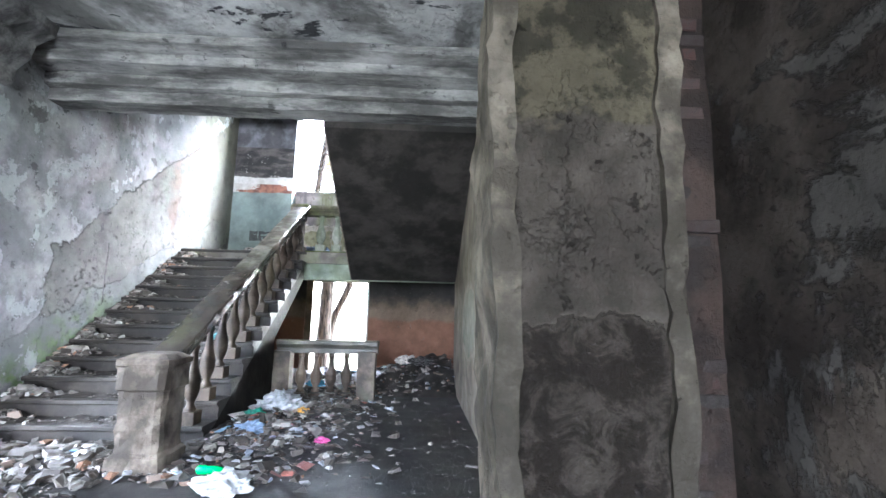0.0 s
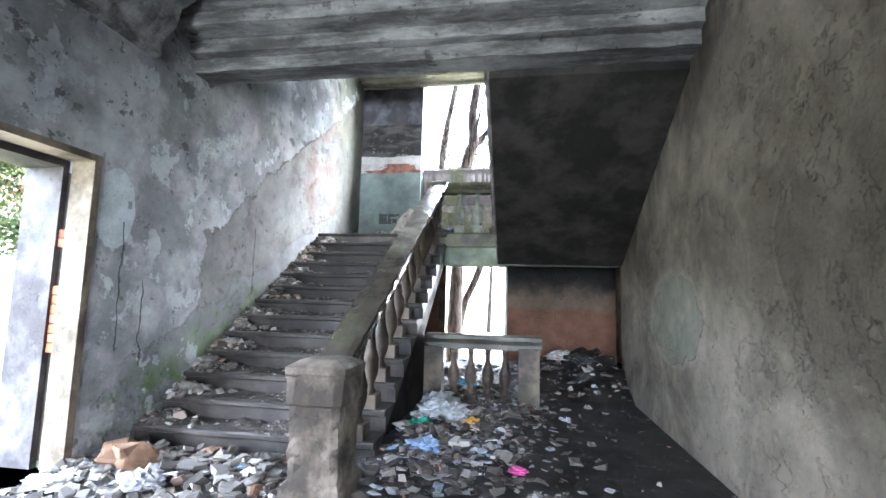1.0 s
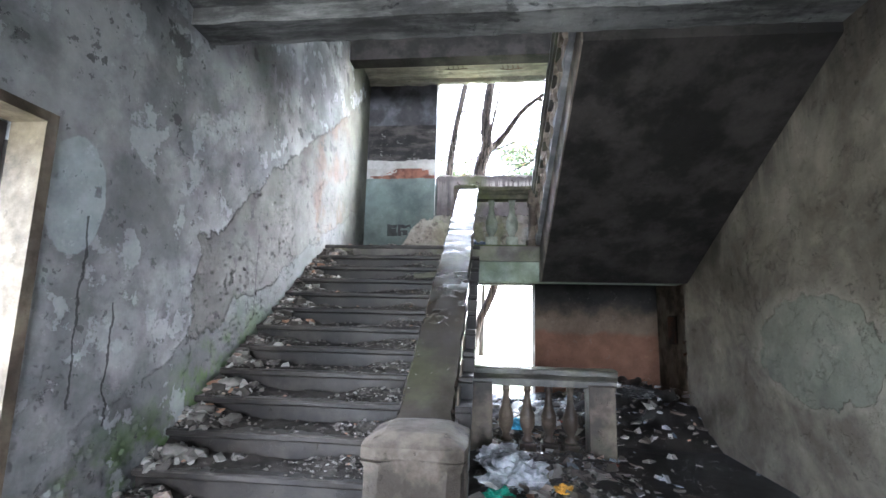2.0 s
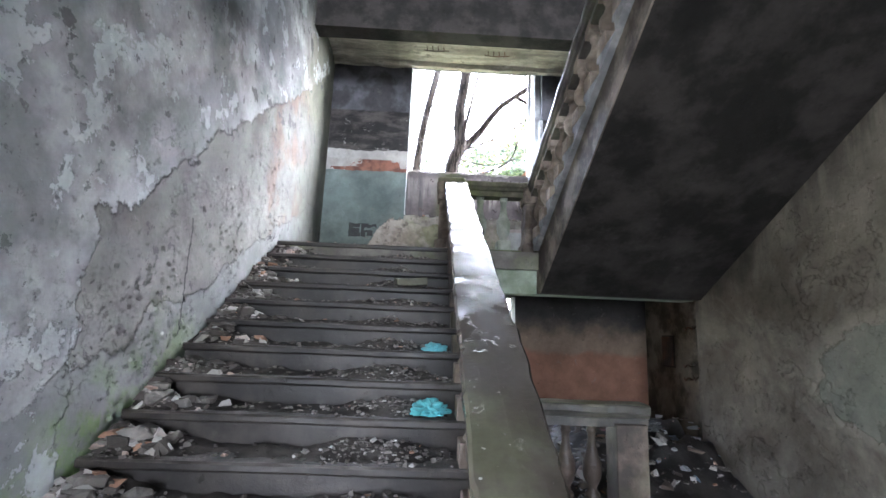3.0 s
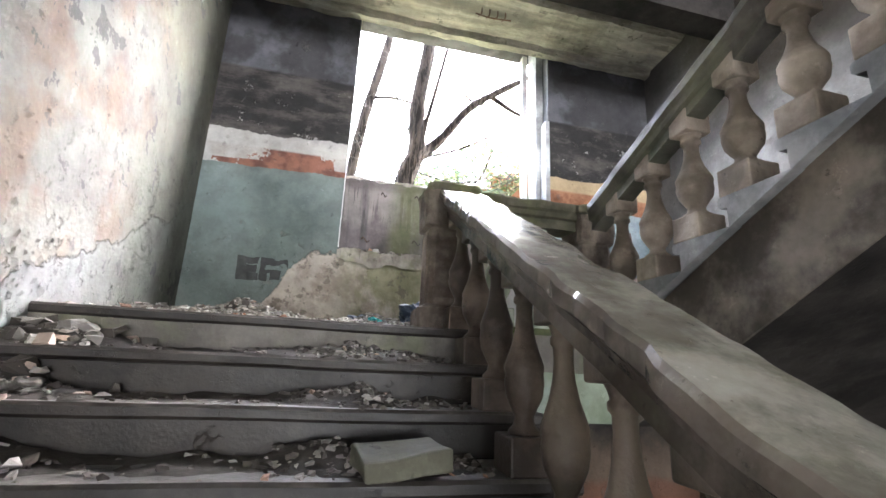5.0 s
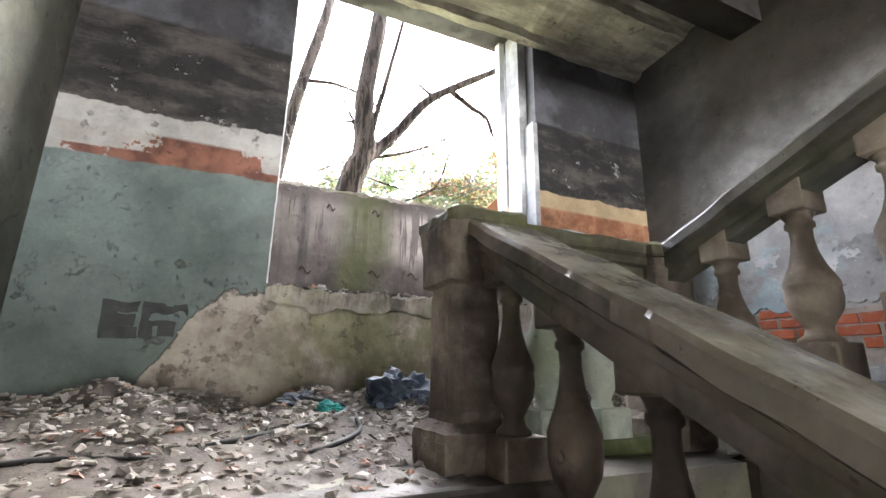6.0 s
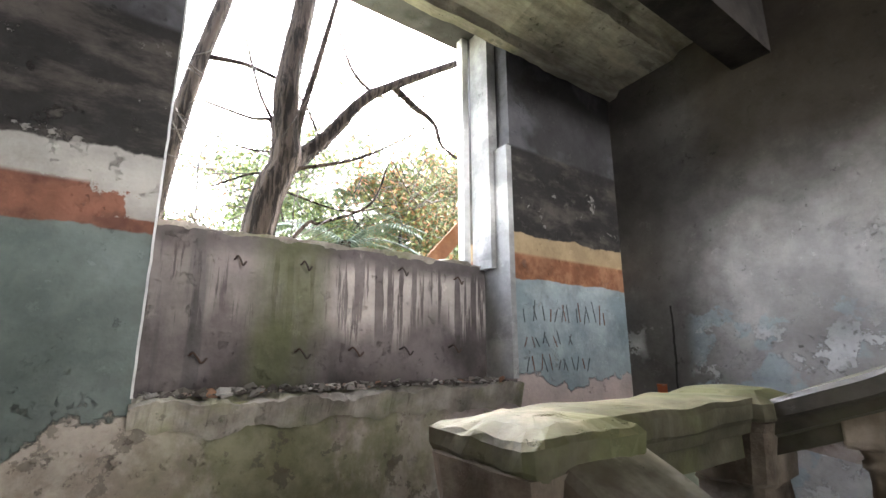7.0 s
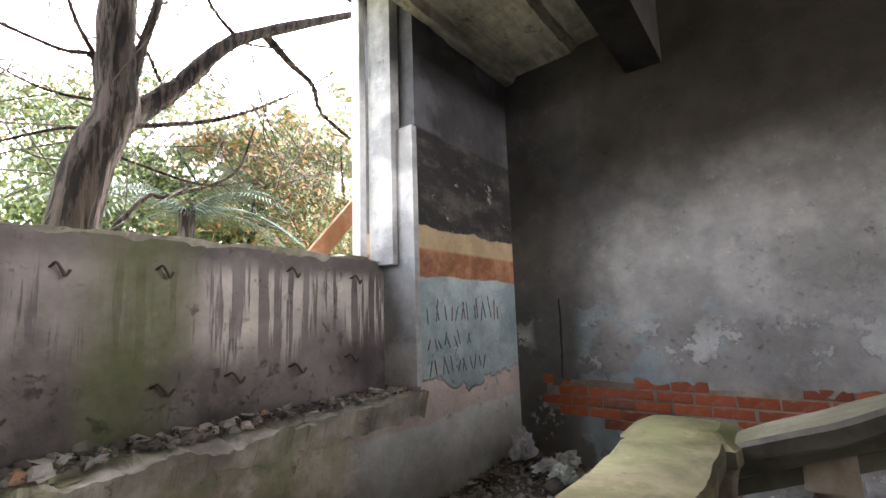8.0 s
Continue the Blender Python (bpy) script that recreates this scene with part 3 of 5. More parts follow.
def tread_mesh(x0, x1, go, rise, way):
    """One step block: a slab with a rounded nosing that overhangs its riser; local origin at the nosing's top edge."""
    bm = bmesh.new()
    pts = [(0.0, -0.012), (0.0, -0.040), (0.012, -0.052), (0.045, -0.056), (0.05, -rise), (go + 0.05, -0.004), (go + 0.06, 0.0), (0.012, 0.0)]
    pts = [(way * y, z) for y, z in pts]
    n = 9
    rows = []
    for i in range(n):
        x = x0 + (x1 - x0) * i / (n - 1)
        rows.append([bm.verts.new((x, y + 0.006 * noise.noise((x * 2.3, y * 9, z * 9)), z + (0.005 * noise.noise((x * 3.1, z * 7, 2)) if z > -0.1 else 0))) for y, z in pts])
    for a, b in zip(rows, rows[1:]):
        for k in range(len(pts)):
            bm.faces.new((a[k], a[(k + 1) % len(pts)], b[(k + 1) % len(pts)], b[k]))
    bm.faces.new(rows[0])
    bm.faces.new(rows[-1][::-1])
    bmesh.ops.recalc_face_normals(bm, faces=bm.faces)
    return mesh_of(bm, "tread")


stair = thing("staircase", "lower stone flight with worn littered treads", "staircase")
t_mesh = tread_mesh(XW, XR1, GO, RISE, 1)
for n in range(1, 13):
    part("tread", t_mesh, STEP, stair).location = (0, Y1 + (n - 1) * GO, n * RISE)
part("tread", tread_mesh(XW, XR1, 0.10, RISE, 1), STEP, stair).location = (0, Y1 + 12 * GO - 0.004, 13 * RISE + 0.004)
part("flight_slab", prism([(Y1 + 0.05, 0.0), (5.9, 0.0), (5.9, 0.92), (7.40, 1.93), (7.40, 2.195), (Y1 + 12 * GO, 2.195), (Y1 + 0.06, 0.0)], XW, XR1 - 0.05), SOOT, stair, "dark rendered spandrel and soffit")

upper = thing("staircase", "upper stone flight with sooty soffit, seen from below", "staircase")
u_mesh = tread_mesh(XU, XE, UGO, URISE, -1)
USTEP = stone_material("pale_step_stone", (0.20, 0.20, 0.20), (0.40, 0.39, 0.38))
for n in range(1, 13):
    part("tread", u_mesh, USTEP, upper).location = (0, UY - (n - 1) * UGO, 2.43 + n * URISE)
def unose(y): return 2.43 + URISE + (UY - y) / UGO * URISE
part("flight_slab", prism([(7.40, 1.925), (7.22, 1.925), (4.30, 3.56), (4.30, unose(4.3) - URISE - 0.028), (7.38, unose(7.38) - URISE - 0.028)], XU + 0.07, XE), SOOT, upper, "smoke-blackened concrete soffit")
STRING = stone_material("stained_string_plaster", (0.09, 0.075, 0.062), (0.28, 0.235, 0.19))
part("string", prism([(7.38, 1.925), (7.22, 1.92), (4.30, 3.555), (4.30, 3.90), (7.38, 2.36)], XU + 0.055, XU + 0.068), STRING, upper, "stained plaster side of the flight")
structure("floor_upper", boxes((XW, 1.75, -4.6, 4.30, 4.5, 4.56)), LANDING, "upper hall floor edge", "floor")


# ---------------------------------------------------------------- balustrades
def rail_profile(w, h):
    """Cross-section of the cement handrail: (side, height) with a crowned top and a stepped moulding below."""
    return [(-w / 2, 0), (-w / 2 + 0.012, 0.016), (-w / 4, 0.020), (0, 0.022), (w / 4, 0.020), (w / 2 - 0.012, 0.016), (w / 2, 0), (w / 2, -0.045), (w / 2 - 0.02, -0.06),
            (w / 2 - 0.03, -0.09), (w / 2 - 0.055, -0.10), (w / 2 - 0.055, -h), (-w / 2 + 0.055, -h), (-w / 2 + 0.055, -0.10), (-w / 2 + 0.03, -0.09), (-w / 2 + 0.02, -0.06), (-w / 2, -0.045)]


def rail_mesh(a, b, w=0.30, h=0.17, segs=24, wear=0.006, chip=0.0):
    """A handrail swept straight from a to b; its top edge runs through both points."""
    a, b = Vector(a), Vector(b)
    d = (b - a).normalized()
    side = d.cross(Vector((0, 0, 1))).normalized()
    bm = bmesh.new()
    pts = rail_profile(w, h)
    rows = []
    for i in range(segs + 1):
        c = a.lerp(b, i / segs)
        row = []
        for s, z in pts:
            p = c + side * s + Vector((0, 0, z))
            k = wear * (2.2 if abs(abs(s) - w / 2) < 0.02 else 0.6)
            p = p + Vector(noise.noise_vector(p * 6.0)) * k
            if chip and abs(abs(s) - w / 2) < 0.02:
                # broken arris: sharp bites along the edge
                bite = max(0.0, noise.fractal((c.x * 5 + (9 if s > 0 else 0), c.y * 5, 3.0), 0.7, 2.3, 5) - 0.12)
                p -= side * (1 if s > 0 else -1) * min(bite, 0.8) * chip
            row.append(bm.verts.new(p))
        rows.append(row)
    for p, q in zip(rows, rows[1:]):
        for k in range(len(pts)):
            bm.faces.new((p[k], p[(k + 1) % len(pts)], q[(k + 1) % len(pts)], q[k]))
    bm.faces.new(rows[0])
    bm.faces.new(rows[-1][::-1])
    bmesh.ops.recalc_face_normals(bm, faces=bm.faces)
    return bm


def baluster_bm(h=0.60, w=0.82):
    s = h / 0.60
    pts = [(0.085, 0.0), (0.085, 0.025), (0.058, 0.045), (0.050, 0.075), (0.066, 0.10), (0.098, 0.15), (0.108, 0.20), (0.104, 0.245), (0.108, 0.252), (0.108, 0.268),
           (0.094, 0.30), (0.070, 0.35), (0.052, 0.41), (0.044, 0.47), (0.046, 0.515), (0.060, 0.525), (0.060, 0.545), (0.050, 0.553), (0.060, 0.575), (0.078, 0.60)]
    return lathe([(r * w, z * s) for r, z in pts], 18)


BAL = mesh_of(baluster_bm(), "baluster")
BAL.materials.append(BALUSTER)
BAL.polygons.foreach_set("use_smooth", [True] * len(BAL.polygons))


def tinted(me, material):
    me = me.copy()
    me.materials.clear()
    me.materials.append(material)
    return me


PALEBAL = stone_material("pale_baluster_stone", (0.24, 0.195, 0.15), (0.48, 0.40, 0.32))
# mossy guard balusters, made paler: light from the window behind is in the colour
GREENBAL = stone_material("mossy_lit_baluster_stone", (0.26, 0.29, 0.23), (0.48, 0.50, 0.43), moss=0.35)


def block_mesh(sx, sy, sz, bevel=0.008):
    bm = box(bmesh.new(), -sx / 2, sx / 2, -sy / 2, sy / 2, 0, sz, bevel)
    me = mesh_of(bm, "block")
    me.materials.append(BALUSTER)
    return me


def square_loft(rings, sides=4, wear=0.0, per=6):
    """A square post from (half x, half y, z) rings, each side cut into short runs so that wear can move them."""
    bm = bmesh.new()
    rows = []
    for a, b, z in rings:
        row = []
        for (x0, y0), (x1, y1) in (((-1, -1), (1, -1)), ((1, -1), (1, 1)), ((1, 1), (-1, 1)), ((-1, 1), (-1, -1))):
            for k in range(per):
                f = k / per
                p = Vector(((x0 + (x1 - x0) * f) * a, (y0 + (y1 - y0) * f) * b, z))
                if k == 0:
                    p.x *= 1 - 0.012 / a
                    p.y *= 1 - 0.012 / b
                row.append(bm.verts.new(p + Vector(noise.noise_vector(p * 8 + Vector((3, 1, 5)))) * wear + Vector(noise.noise_vector(p * 23)) * wear * 0.6))
        rows.append(row)
    n = len(rows[0])
    for p, q in zip(rows, rows[1:]):
        for k in range(n):
            bm.faces.new((p[k], p[(k + 1) % n], q[(k + 1) % n], q[k]))
    bm.faces.new(rows[0][::-1])
    bm.faces.new(rows[-1])
    bmesh.ops.recalc_face_normals(bm, faces=bm.faces)
    return bm


def newel_mesh(w, d, h, cap, cap_h):
    """A square post with a plinth, a waist and a head, and its shallow pyramid cap; origin at the foot."""
    a, b = w / 2, d / 2
    rings = [(a + 0.03, b + 0.03, 0), (a + 0.03, b + 0.03, 0.12), (a, b, 0.15)]
    rings += [(a - 0.004, b - 0.004, 0.15 + (h - 0.41) * k / 8) for k in range(1, 9)]
    rings += [(a + 0.016, b + 0.016, h - 0.245), (a + 0.018, b + 0.018, h - 0.16), (a + 0.018, b + 0.018, h - 0.09), (a + 0.028, b + 0.028, h - 0.055)]
    c, e = a + cap, b + cap
    top = [(c - 0.006, e - 0.006, h - 0.055), (c, e, h - 0.045), (c, e, h - 0.004), (c - 0.008, e - 0.008, h), (c * 0.62, e * 0.62, h + cap_h), (c * 0.3, e * 0.3, h + cap_h + 0.008)]
    return mesh_of(square_loft(rings, wear=0.014), "post"), mesh_of(square_loft(top, wear=0.004), "cap")


# paler top colour stands partly for light falling on the rail
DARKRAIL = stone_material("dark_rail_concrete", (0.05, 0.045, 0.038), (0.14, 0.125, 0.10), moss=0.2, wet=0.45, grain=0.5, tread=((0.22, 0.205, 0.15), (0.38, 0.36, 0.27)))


def balustrade(label, group=""):
    return thing("balustrade", label, "balustrade", group)


FOOT_NEWEL = stone_material("foot_newel_plaster", (0.06, 0.049, 0.039), (0.215, 0.178, 0.143), grain=2.4)
XB = -1.476
def rail_z(y): return 2.20 + (y - 5.5) * 0.559
b1 = balustrade("cement stair balustrade with turned balusters and worn glossy rail")
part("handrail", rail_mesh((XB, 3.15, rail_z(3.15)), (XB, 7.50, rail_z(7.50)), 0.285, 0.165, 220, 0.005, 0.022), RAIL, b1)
body, cap = newel_mesh(0.38, 0.38, 0.89, 0.03, 0.04)
for me, nm in ((body, "post"), (cap, "cap")):
    part(nm, me, FOOT_NEWEL, b1).location = (XB, 3.04, 0)
body2 = mesh_of(square_loft([(0.150, 0.160, 0), (0.155, 0.165, 0.10), (0.150, 0.160, 0.13), (0.106, 0.116, 0.16)] + [(0.102, 0.112, 0.16 + 0.05 * k) for k in range(1, 10)]
                            + [(0.102, 0.112, 0.635), (0.134, 0.144, 0.645), (0.136, 0.146, 0.76), (0.140, 0.150, 0.80), (0.148, 0.158, 0.865)], wear=0.007), "post")
cap2 = mesh_of(square_loft([(0.165, 0.165, 0), (0.172, 0.170, 0.012), (0.172, 0.170, 0.046), (0.160, 0.158, 0.058), (0.120, 0.118, 0.072), (0.05, 0.05, 0.078)], wear=0.012, per=12), "cap")
part("post", body2, NEWEL, b1).location = (-1.555, 7.555, 2.405)
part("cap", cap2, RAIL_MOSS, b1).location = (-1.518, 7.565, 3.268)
for x0, y0, sx, sy in ((-1.555, 7.441, 0.066, 0.006), (-1.659, 7.555, 0.006, 0.07)):
    part("panel", roughen(boxes((x0 - sx, x0 + sx, y0 - sy, y0 + sy, 2.60, 3.01), bevel=0.004), 0.003, 9, 3), NEWEL, b1)
base = block_mesh(0.17, 0.17, 0.13)
topb = block_mesh(0.15, 0.13, 0.13)
for n in range(1, 14):
    y, z = Y1 + (n - 1) * GO + 0.10, n * RISE
    gap = rail_z(y) - 0.165 - z
    part("pedestal", base, BALUSTER, b1).location = (XB, y, z)
    ob = part("baluster", BAL, BALUSTER, b1)
    ob.location, ob.scale = (XB, y, z + 0.12), (0.84, 0.84, (gap - 0.12 - 0.035) / 0.60)
    part("capital", topb, BALUSTER, b1).location = (XB, y, z + gap - 0.045)

gbase, gbal, ubase, ubal, utop = tinted(base, GREENBAL), tinted(BAL, GREENBAL), tinted(base, PALEBAL), tinted(BAL, PALEBAL), tinted(topb, PALEBAL)
b2 = balustrade("mossy cement guard rail across the landing edge")
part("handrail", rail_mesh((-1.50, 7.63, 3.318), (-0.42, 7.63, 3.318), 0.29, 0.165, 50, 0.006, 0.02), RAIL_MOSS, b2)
part("plinth", boxes((-1.4, -0.5, 7.52, 7.74, 2.405, 2.47), bevel=0.01), stone_material("mossy_plinth", (0.07, 0.083, 0.035), (0.17, 0.185, 0.085), moss=0.4), b2, "moss-covered plinth")
body3, cap3 = newel_mesh(0.25, 0.27, 0.905, 0.045, 0.03)
for me, nm in ((body3, "post"), (cap3, "cap")):
    part(nm, me, RAIL_MOSS if nm == "cap" else NEWEL, b2).location = (-0.47, 7.63, 2.418)
for x in (-1.14, -0.84):
    part("pedestal", gbase, BALUSTER, b2).location = (x, 7.63, 2.46)
    part("baluster", gbal, BALUSTER, b2, "mossy turned baluster").matrix_local = pose(x, 7.63, 2.55) @ Matrix.Diagonal((1, 1, 1.03, 1))

b3 = balustrade("upper stair balustrade with turned balusters, climbing overhead")
def urail_z(y): return 4.085 + (5.50 - y) * 0.393
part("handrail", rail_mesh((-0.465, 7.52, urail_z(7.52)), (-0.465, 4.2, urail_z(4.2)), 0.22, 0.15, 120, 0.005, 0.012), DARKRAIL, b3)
for n in range(1, 12):
    y, z = UY - (n - 1) * UGO - 0.10, 2.43 + n * URISE
    gap = urail_z(y) - 0.15 - z
    part("pedestal", ubase, BALUSTER, b3).location = (-0.45, y, z)
    ob = part("baluster", ubal, BALUSTER, b3)
    ob.location, ob.scale = (-0.45, y, z + 0.12), (1, 1, (gap - 0.12 - 0.035) / 0.60)
    part("capital", utop, BALUSTER, b3).location = (-0.45, y, z + gap - 0.045)

b4 = balustrade("low cement balustrade on the ground floor beside the stairs")
part("handrail", rail_mesh((-1.34, 6.08, 0.88), (0.16, 6.08, 0.88), 0.26, 0.17, 20), DARKRAIL, b4)
post = block_mesh(0.27, 0.25, 0.74, 0.012)
part("post", post, BALUSTER, b4).location = (0.0, 6.08, 0)
part("post", post, BALUSTER, b4).location = (-1.26, 6.08, 0)
for x in (-0.98, -0.755, -0.53, -0.305):
    part("pedestal", base, BALUSTER, b4).location = (x, 6.08, 0)
    ob = part("baluster", BAL, BALUSTER, b4)
    ob.location, ob.scale = (x, 6.08, 0.14), (0.9, 0.9, 0.98)

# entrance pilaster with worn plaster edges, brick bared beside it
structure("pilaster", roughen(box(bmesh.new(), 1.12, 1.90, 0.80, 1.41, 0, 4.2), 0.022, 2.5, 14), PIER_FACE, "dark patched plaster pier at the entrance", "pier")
structure("trim", roughen(roughen(box(bmesh.new(), 1.06, 1.17, 0.765, 1.42, 0, 4.19), 0.055, 2.1, 44), 0.028, 8.5), PIER, "thick brown-stained plaster edge of the entrance pier", "plaster edge")
structure("trim", roughen(roughen(box(bmesh.new(), 1.80, 1.90, 0.76, 0.84, 0, 4.19), 0.04, 1.9, 44), 0.024, 9.0), PIER, "brown plaster bead beside bared brick", "plaster edge")
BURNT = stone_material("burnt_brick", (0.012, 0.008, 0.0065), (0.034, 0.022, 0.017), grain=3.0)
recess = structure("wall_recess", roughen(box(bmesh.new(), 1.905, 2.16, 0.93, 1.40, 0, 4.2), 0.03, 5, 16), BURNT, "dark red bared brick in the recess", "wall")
burnt_meshes = []
for k in range(4):
    bm = box(bmesh.new(), -0.115, 0.115, -0.03, 0.03, -0.033, 0.033, 0.008)
    for v in bm.verts:
        v.co += Vector(noise.noise_vector(v.co * 13 + Vector((k * 4, 0, 0)))) * 0.010
    burnt_meshes.append(mesh_of(bm, "brick"))
SCORCHED = Mat("scorched_brick")
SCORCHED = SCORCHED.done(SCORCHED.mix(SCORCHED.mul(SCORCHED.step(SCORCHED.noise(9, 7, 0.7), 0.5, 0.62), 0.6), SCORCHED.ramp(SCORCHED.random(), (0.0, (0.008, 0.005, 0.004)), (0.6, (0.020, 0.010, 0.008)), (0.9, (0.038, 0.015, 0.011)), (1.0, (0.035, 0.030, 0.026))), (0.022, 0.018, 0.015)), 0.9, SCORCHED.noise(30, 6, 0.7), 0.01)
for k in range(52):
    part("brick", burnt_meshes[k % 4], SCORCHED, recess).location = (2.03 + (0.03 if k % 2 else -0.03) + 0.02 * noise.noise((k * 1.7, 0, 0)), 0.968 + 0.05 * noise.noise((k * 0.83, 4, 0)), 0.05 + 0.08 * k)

# cornices along the hall walls
west_cornice = [(XW, 3.52), (XW + 0.06, 3.54), (XW + 0.08, 3.70), (XW + 0.20, 3.82), (XW + 0.24, 3.98), (XW + 0.42, 4.08), (XW + 0.44, 4.196), (XW, 4.196)]
structure("trim", worn_sweep(west_cornice, -9.9, 3.50, "y", 0.016), MOULD, "black-stained plaster cornice along the hall wall", "cornice")

# ---------------------------------------------------------------- side door opening: frame strip, groove with bricks, plaster jamb
structure("door_1", boxes((XW - 0.20, XW + 0.012, 3.01, 3.075, 0.0, 2.44), (XW - 0.20, XW + 0.012, 1.55, 3.01, 2.385, 2.44)), CREAM, "cream-painted remains of a door frame", "door frame")
structure("trim", boxes((XW - 0.62, XW - 0.27, 3.00, 3.052, 0.0, 2.40), (XW - 0.62, XW - 0.27, 1.55, 3.00, 2.34, 2.40)), JAMB, "grey plastered door jamb", "jamb")

structure("door_2", boxes((-0.40, -0.352, 9.30, 9.36, 0.0, 2.03)), WHITE, "white-painted door frame post of the garden doorway", "door frame")
structure("door_2", boxes((-1.738, -1.60, 9.28, 9.36, 0.0, 2.03)), CREAM, "cream-painted door frame board of the garden doorway", "door frame")
fence = thing("garden_rail", "pale metal rail in the garden beyond the doorway", "railing", at=(0, 12.6, -0.32))
for z in (0.35, 0.75):
    part("bar", boxes((-6, 3, -0.015, 0.015, z, z + 0.03)), WHITE, fence)
for x in (-5.8, -4, -2.2, -0.4, 1.4):
    part("post", boxes((x, x + 0.04, -0.018, 0.018, 0, 0.95)), WHITE, fence)

# ---------------------------------------------------------------- window reveal, frame, ledge
structure("trim", boxes((0.02, 0.072, 9.234, 9.52, 3.3, 5.06), (-0.03, 0.062, 9.38, 9.60, 4.1, 6.196)), stone_material("grey_white_reveal", (0.30, 0.30, 0.30), (0.56, 0.56, 0.55), grain=1.6), "white plastered window reveal", "reveal")
structure("trim", roughen(box(bmesh.new(), -2.197, -2.187, 9.233, 9.250, 3.29, 6.0), 0.004, 12, 40), WHITE, "chipped white plaster arris beside the window recess", "plaster edge")
win = tagged(new("window_1"), "remains of a white wooden window frame, unglazed", "window", kind="structure")
part("window_frame", boxes((-0.10, -0.035, 9.62, 9.70, 4.13, 6.196), bevel=0.006), WHITE, win)
part("window_sill", roughen(box(bmesh.new(), -2.18, 0.03, 9.68, 9.76, 4.12, 4.165), 0.006, 3, 6), STEP, win, "weathered wooden sill strip")


def rough_strip(x0, x1, y0, y1, z0, top, amp, nx=90, ny=7, seed=0.0):
    """A lumpy mortar bed: a closed strip whose top and front edge are broken."""
    bm = bmesh.new()
    rows = []
    for i in range(nx + 1):
        x = x0 + (x1 - x0) * i / nx
        row = []
        for j in range(ny + 1):
            y = y0 + (y1 - y0) * j / ny
            n = noise.fractal((x * 5 + seed, y * 9, seed), 0.8, 2.1, 4)
            yy = y + ((0.03 * noise.noise((x * 4, seed, 7)) + 0.03 * noise.fractal((x * 9, seed, 1), 0.8, 2.1, 4)) if j == 0 else 0)
            row.append(bm.verts.new((x, yy, top + amp * n)))
        row.insert(0, bm.verts.new((x, y0 + 0.04 + 0.03 * noise.noise((x * 7, seed, 3)), z0 + 0.05 * noise.fractal((x * 3.5, seed, 8), 0.8, 2.1, 4))))
        row.append(bm.verts.new((x, y1, z0)))
        rows.append(row)
    for p, q in zip(rows, rows[1:]):
        for k in range(len(p) - 1):
            bm.faces.new((p[k], q[k], q[k + 1], p[k + 1]))
    bmesh.ops.recalc_face_normals(bm, faces=bm.faces)
    return bm


MORTAR = stone_material("crumbling_mortar", (0.23, 0.205, 0.175), (0.48, 0.44, 0.385), moss=0.5, grain=2.5)
structure("trim", rough_strip(-2.2, 0.06, 9.165, 9.53, 3.13, 3.262, 0.045, 160, seed=2.0), MORTAR, "crumbling mossy mortar ledge under the parapet", "ledge")
structure("trim", rough_strip(-2.18, 0.05, 9.505, 9.69, 4.09, 4.145, 0.02, seed=5.0), MORTAR, "broken mortar bed on top of the parapet", "coping")


def wire(name, pts, radius, material, parent=None, label="", steps=5, taper=1.0, sides=7):
    """A round rod or branch along a smooth line through a few points."""
    p = [Vector(q) for q in pts]
    p = [p[0] * 2 - p[1]] + p + [p[-1] * 2 - p[-2]]
    line = []
    for i in range(1, len(p) - 2):
        for k in range(steps):
            t = k / steps
            a, b, c, d = p[i - 1:i + 3]
            line.append(0.5 * (2 * b + (c - a) * t + (2 * a - 5 * b + 4 * c - d) * t * t + (3 * b - a - 3 * c + d) * t ** 3))
    line.append(p[-2])
    bm = bmesh.new()
    rows = []
    for i, c in enumerate(line):
        d = (line[min(i + 1, len(line) - 1)] - line[max(i - 1, 0)]).normalized()
        u = d.orthogonal().normalized() if not rows else (u - d * u.dot(d)).normalized()
        v = d.cross(u)
        f = i / (len(line) - 1)
        r = radius * (1 + (taper - 1) * f) * (1 + 0.12 * noise.noise(c * 5))
        row = []
        for k in range(sides):
            a = k * math.tau / sides
            way = u * math.cos(a) + v * math.sin(a)
            ridge = 1 + (0.16 * abs(noise.noise((math.cos(a) * 5, math.sin(a) * 5, c.z * 1.1))) if sides > 20 else 0)
            row.append(bm.verts.new(c + way * r * ridge))
        rows.append(row)
    for a, b in zip(rows, rows[1:]):
        for k in range(sides):
            bm.faces.new((a[k], a[(k + 1) % sides], b[(k + 1) % sides], b[k]))
    bm.faces.new(rows[0][::-1])
    bm.faces.new(rows[-1])
    return part(name, bm, material, parent, label, smooth=True)


RUST = stone_material("rusty_iron", (0.035, 0.025, 0.02), (0.12, 0.06, 0.035), wet=0.7, grain=0.3)
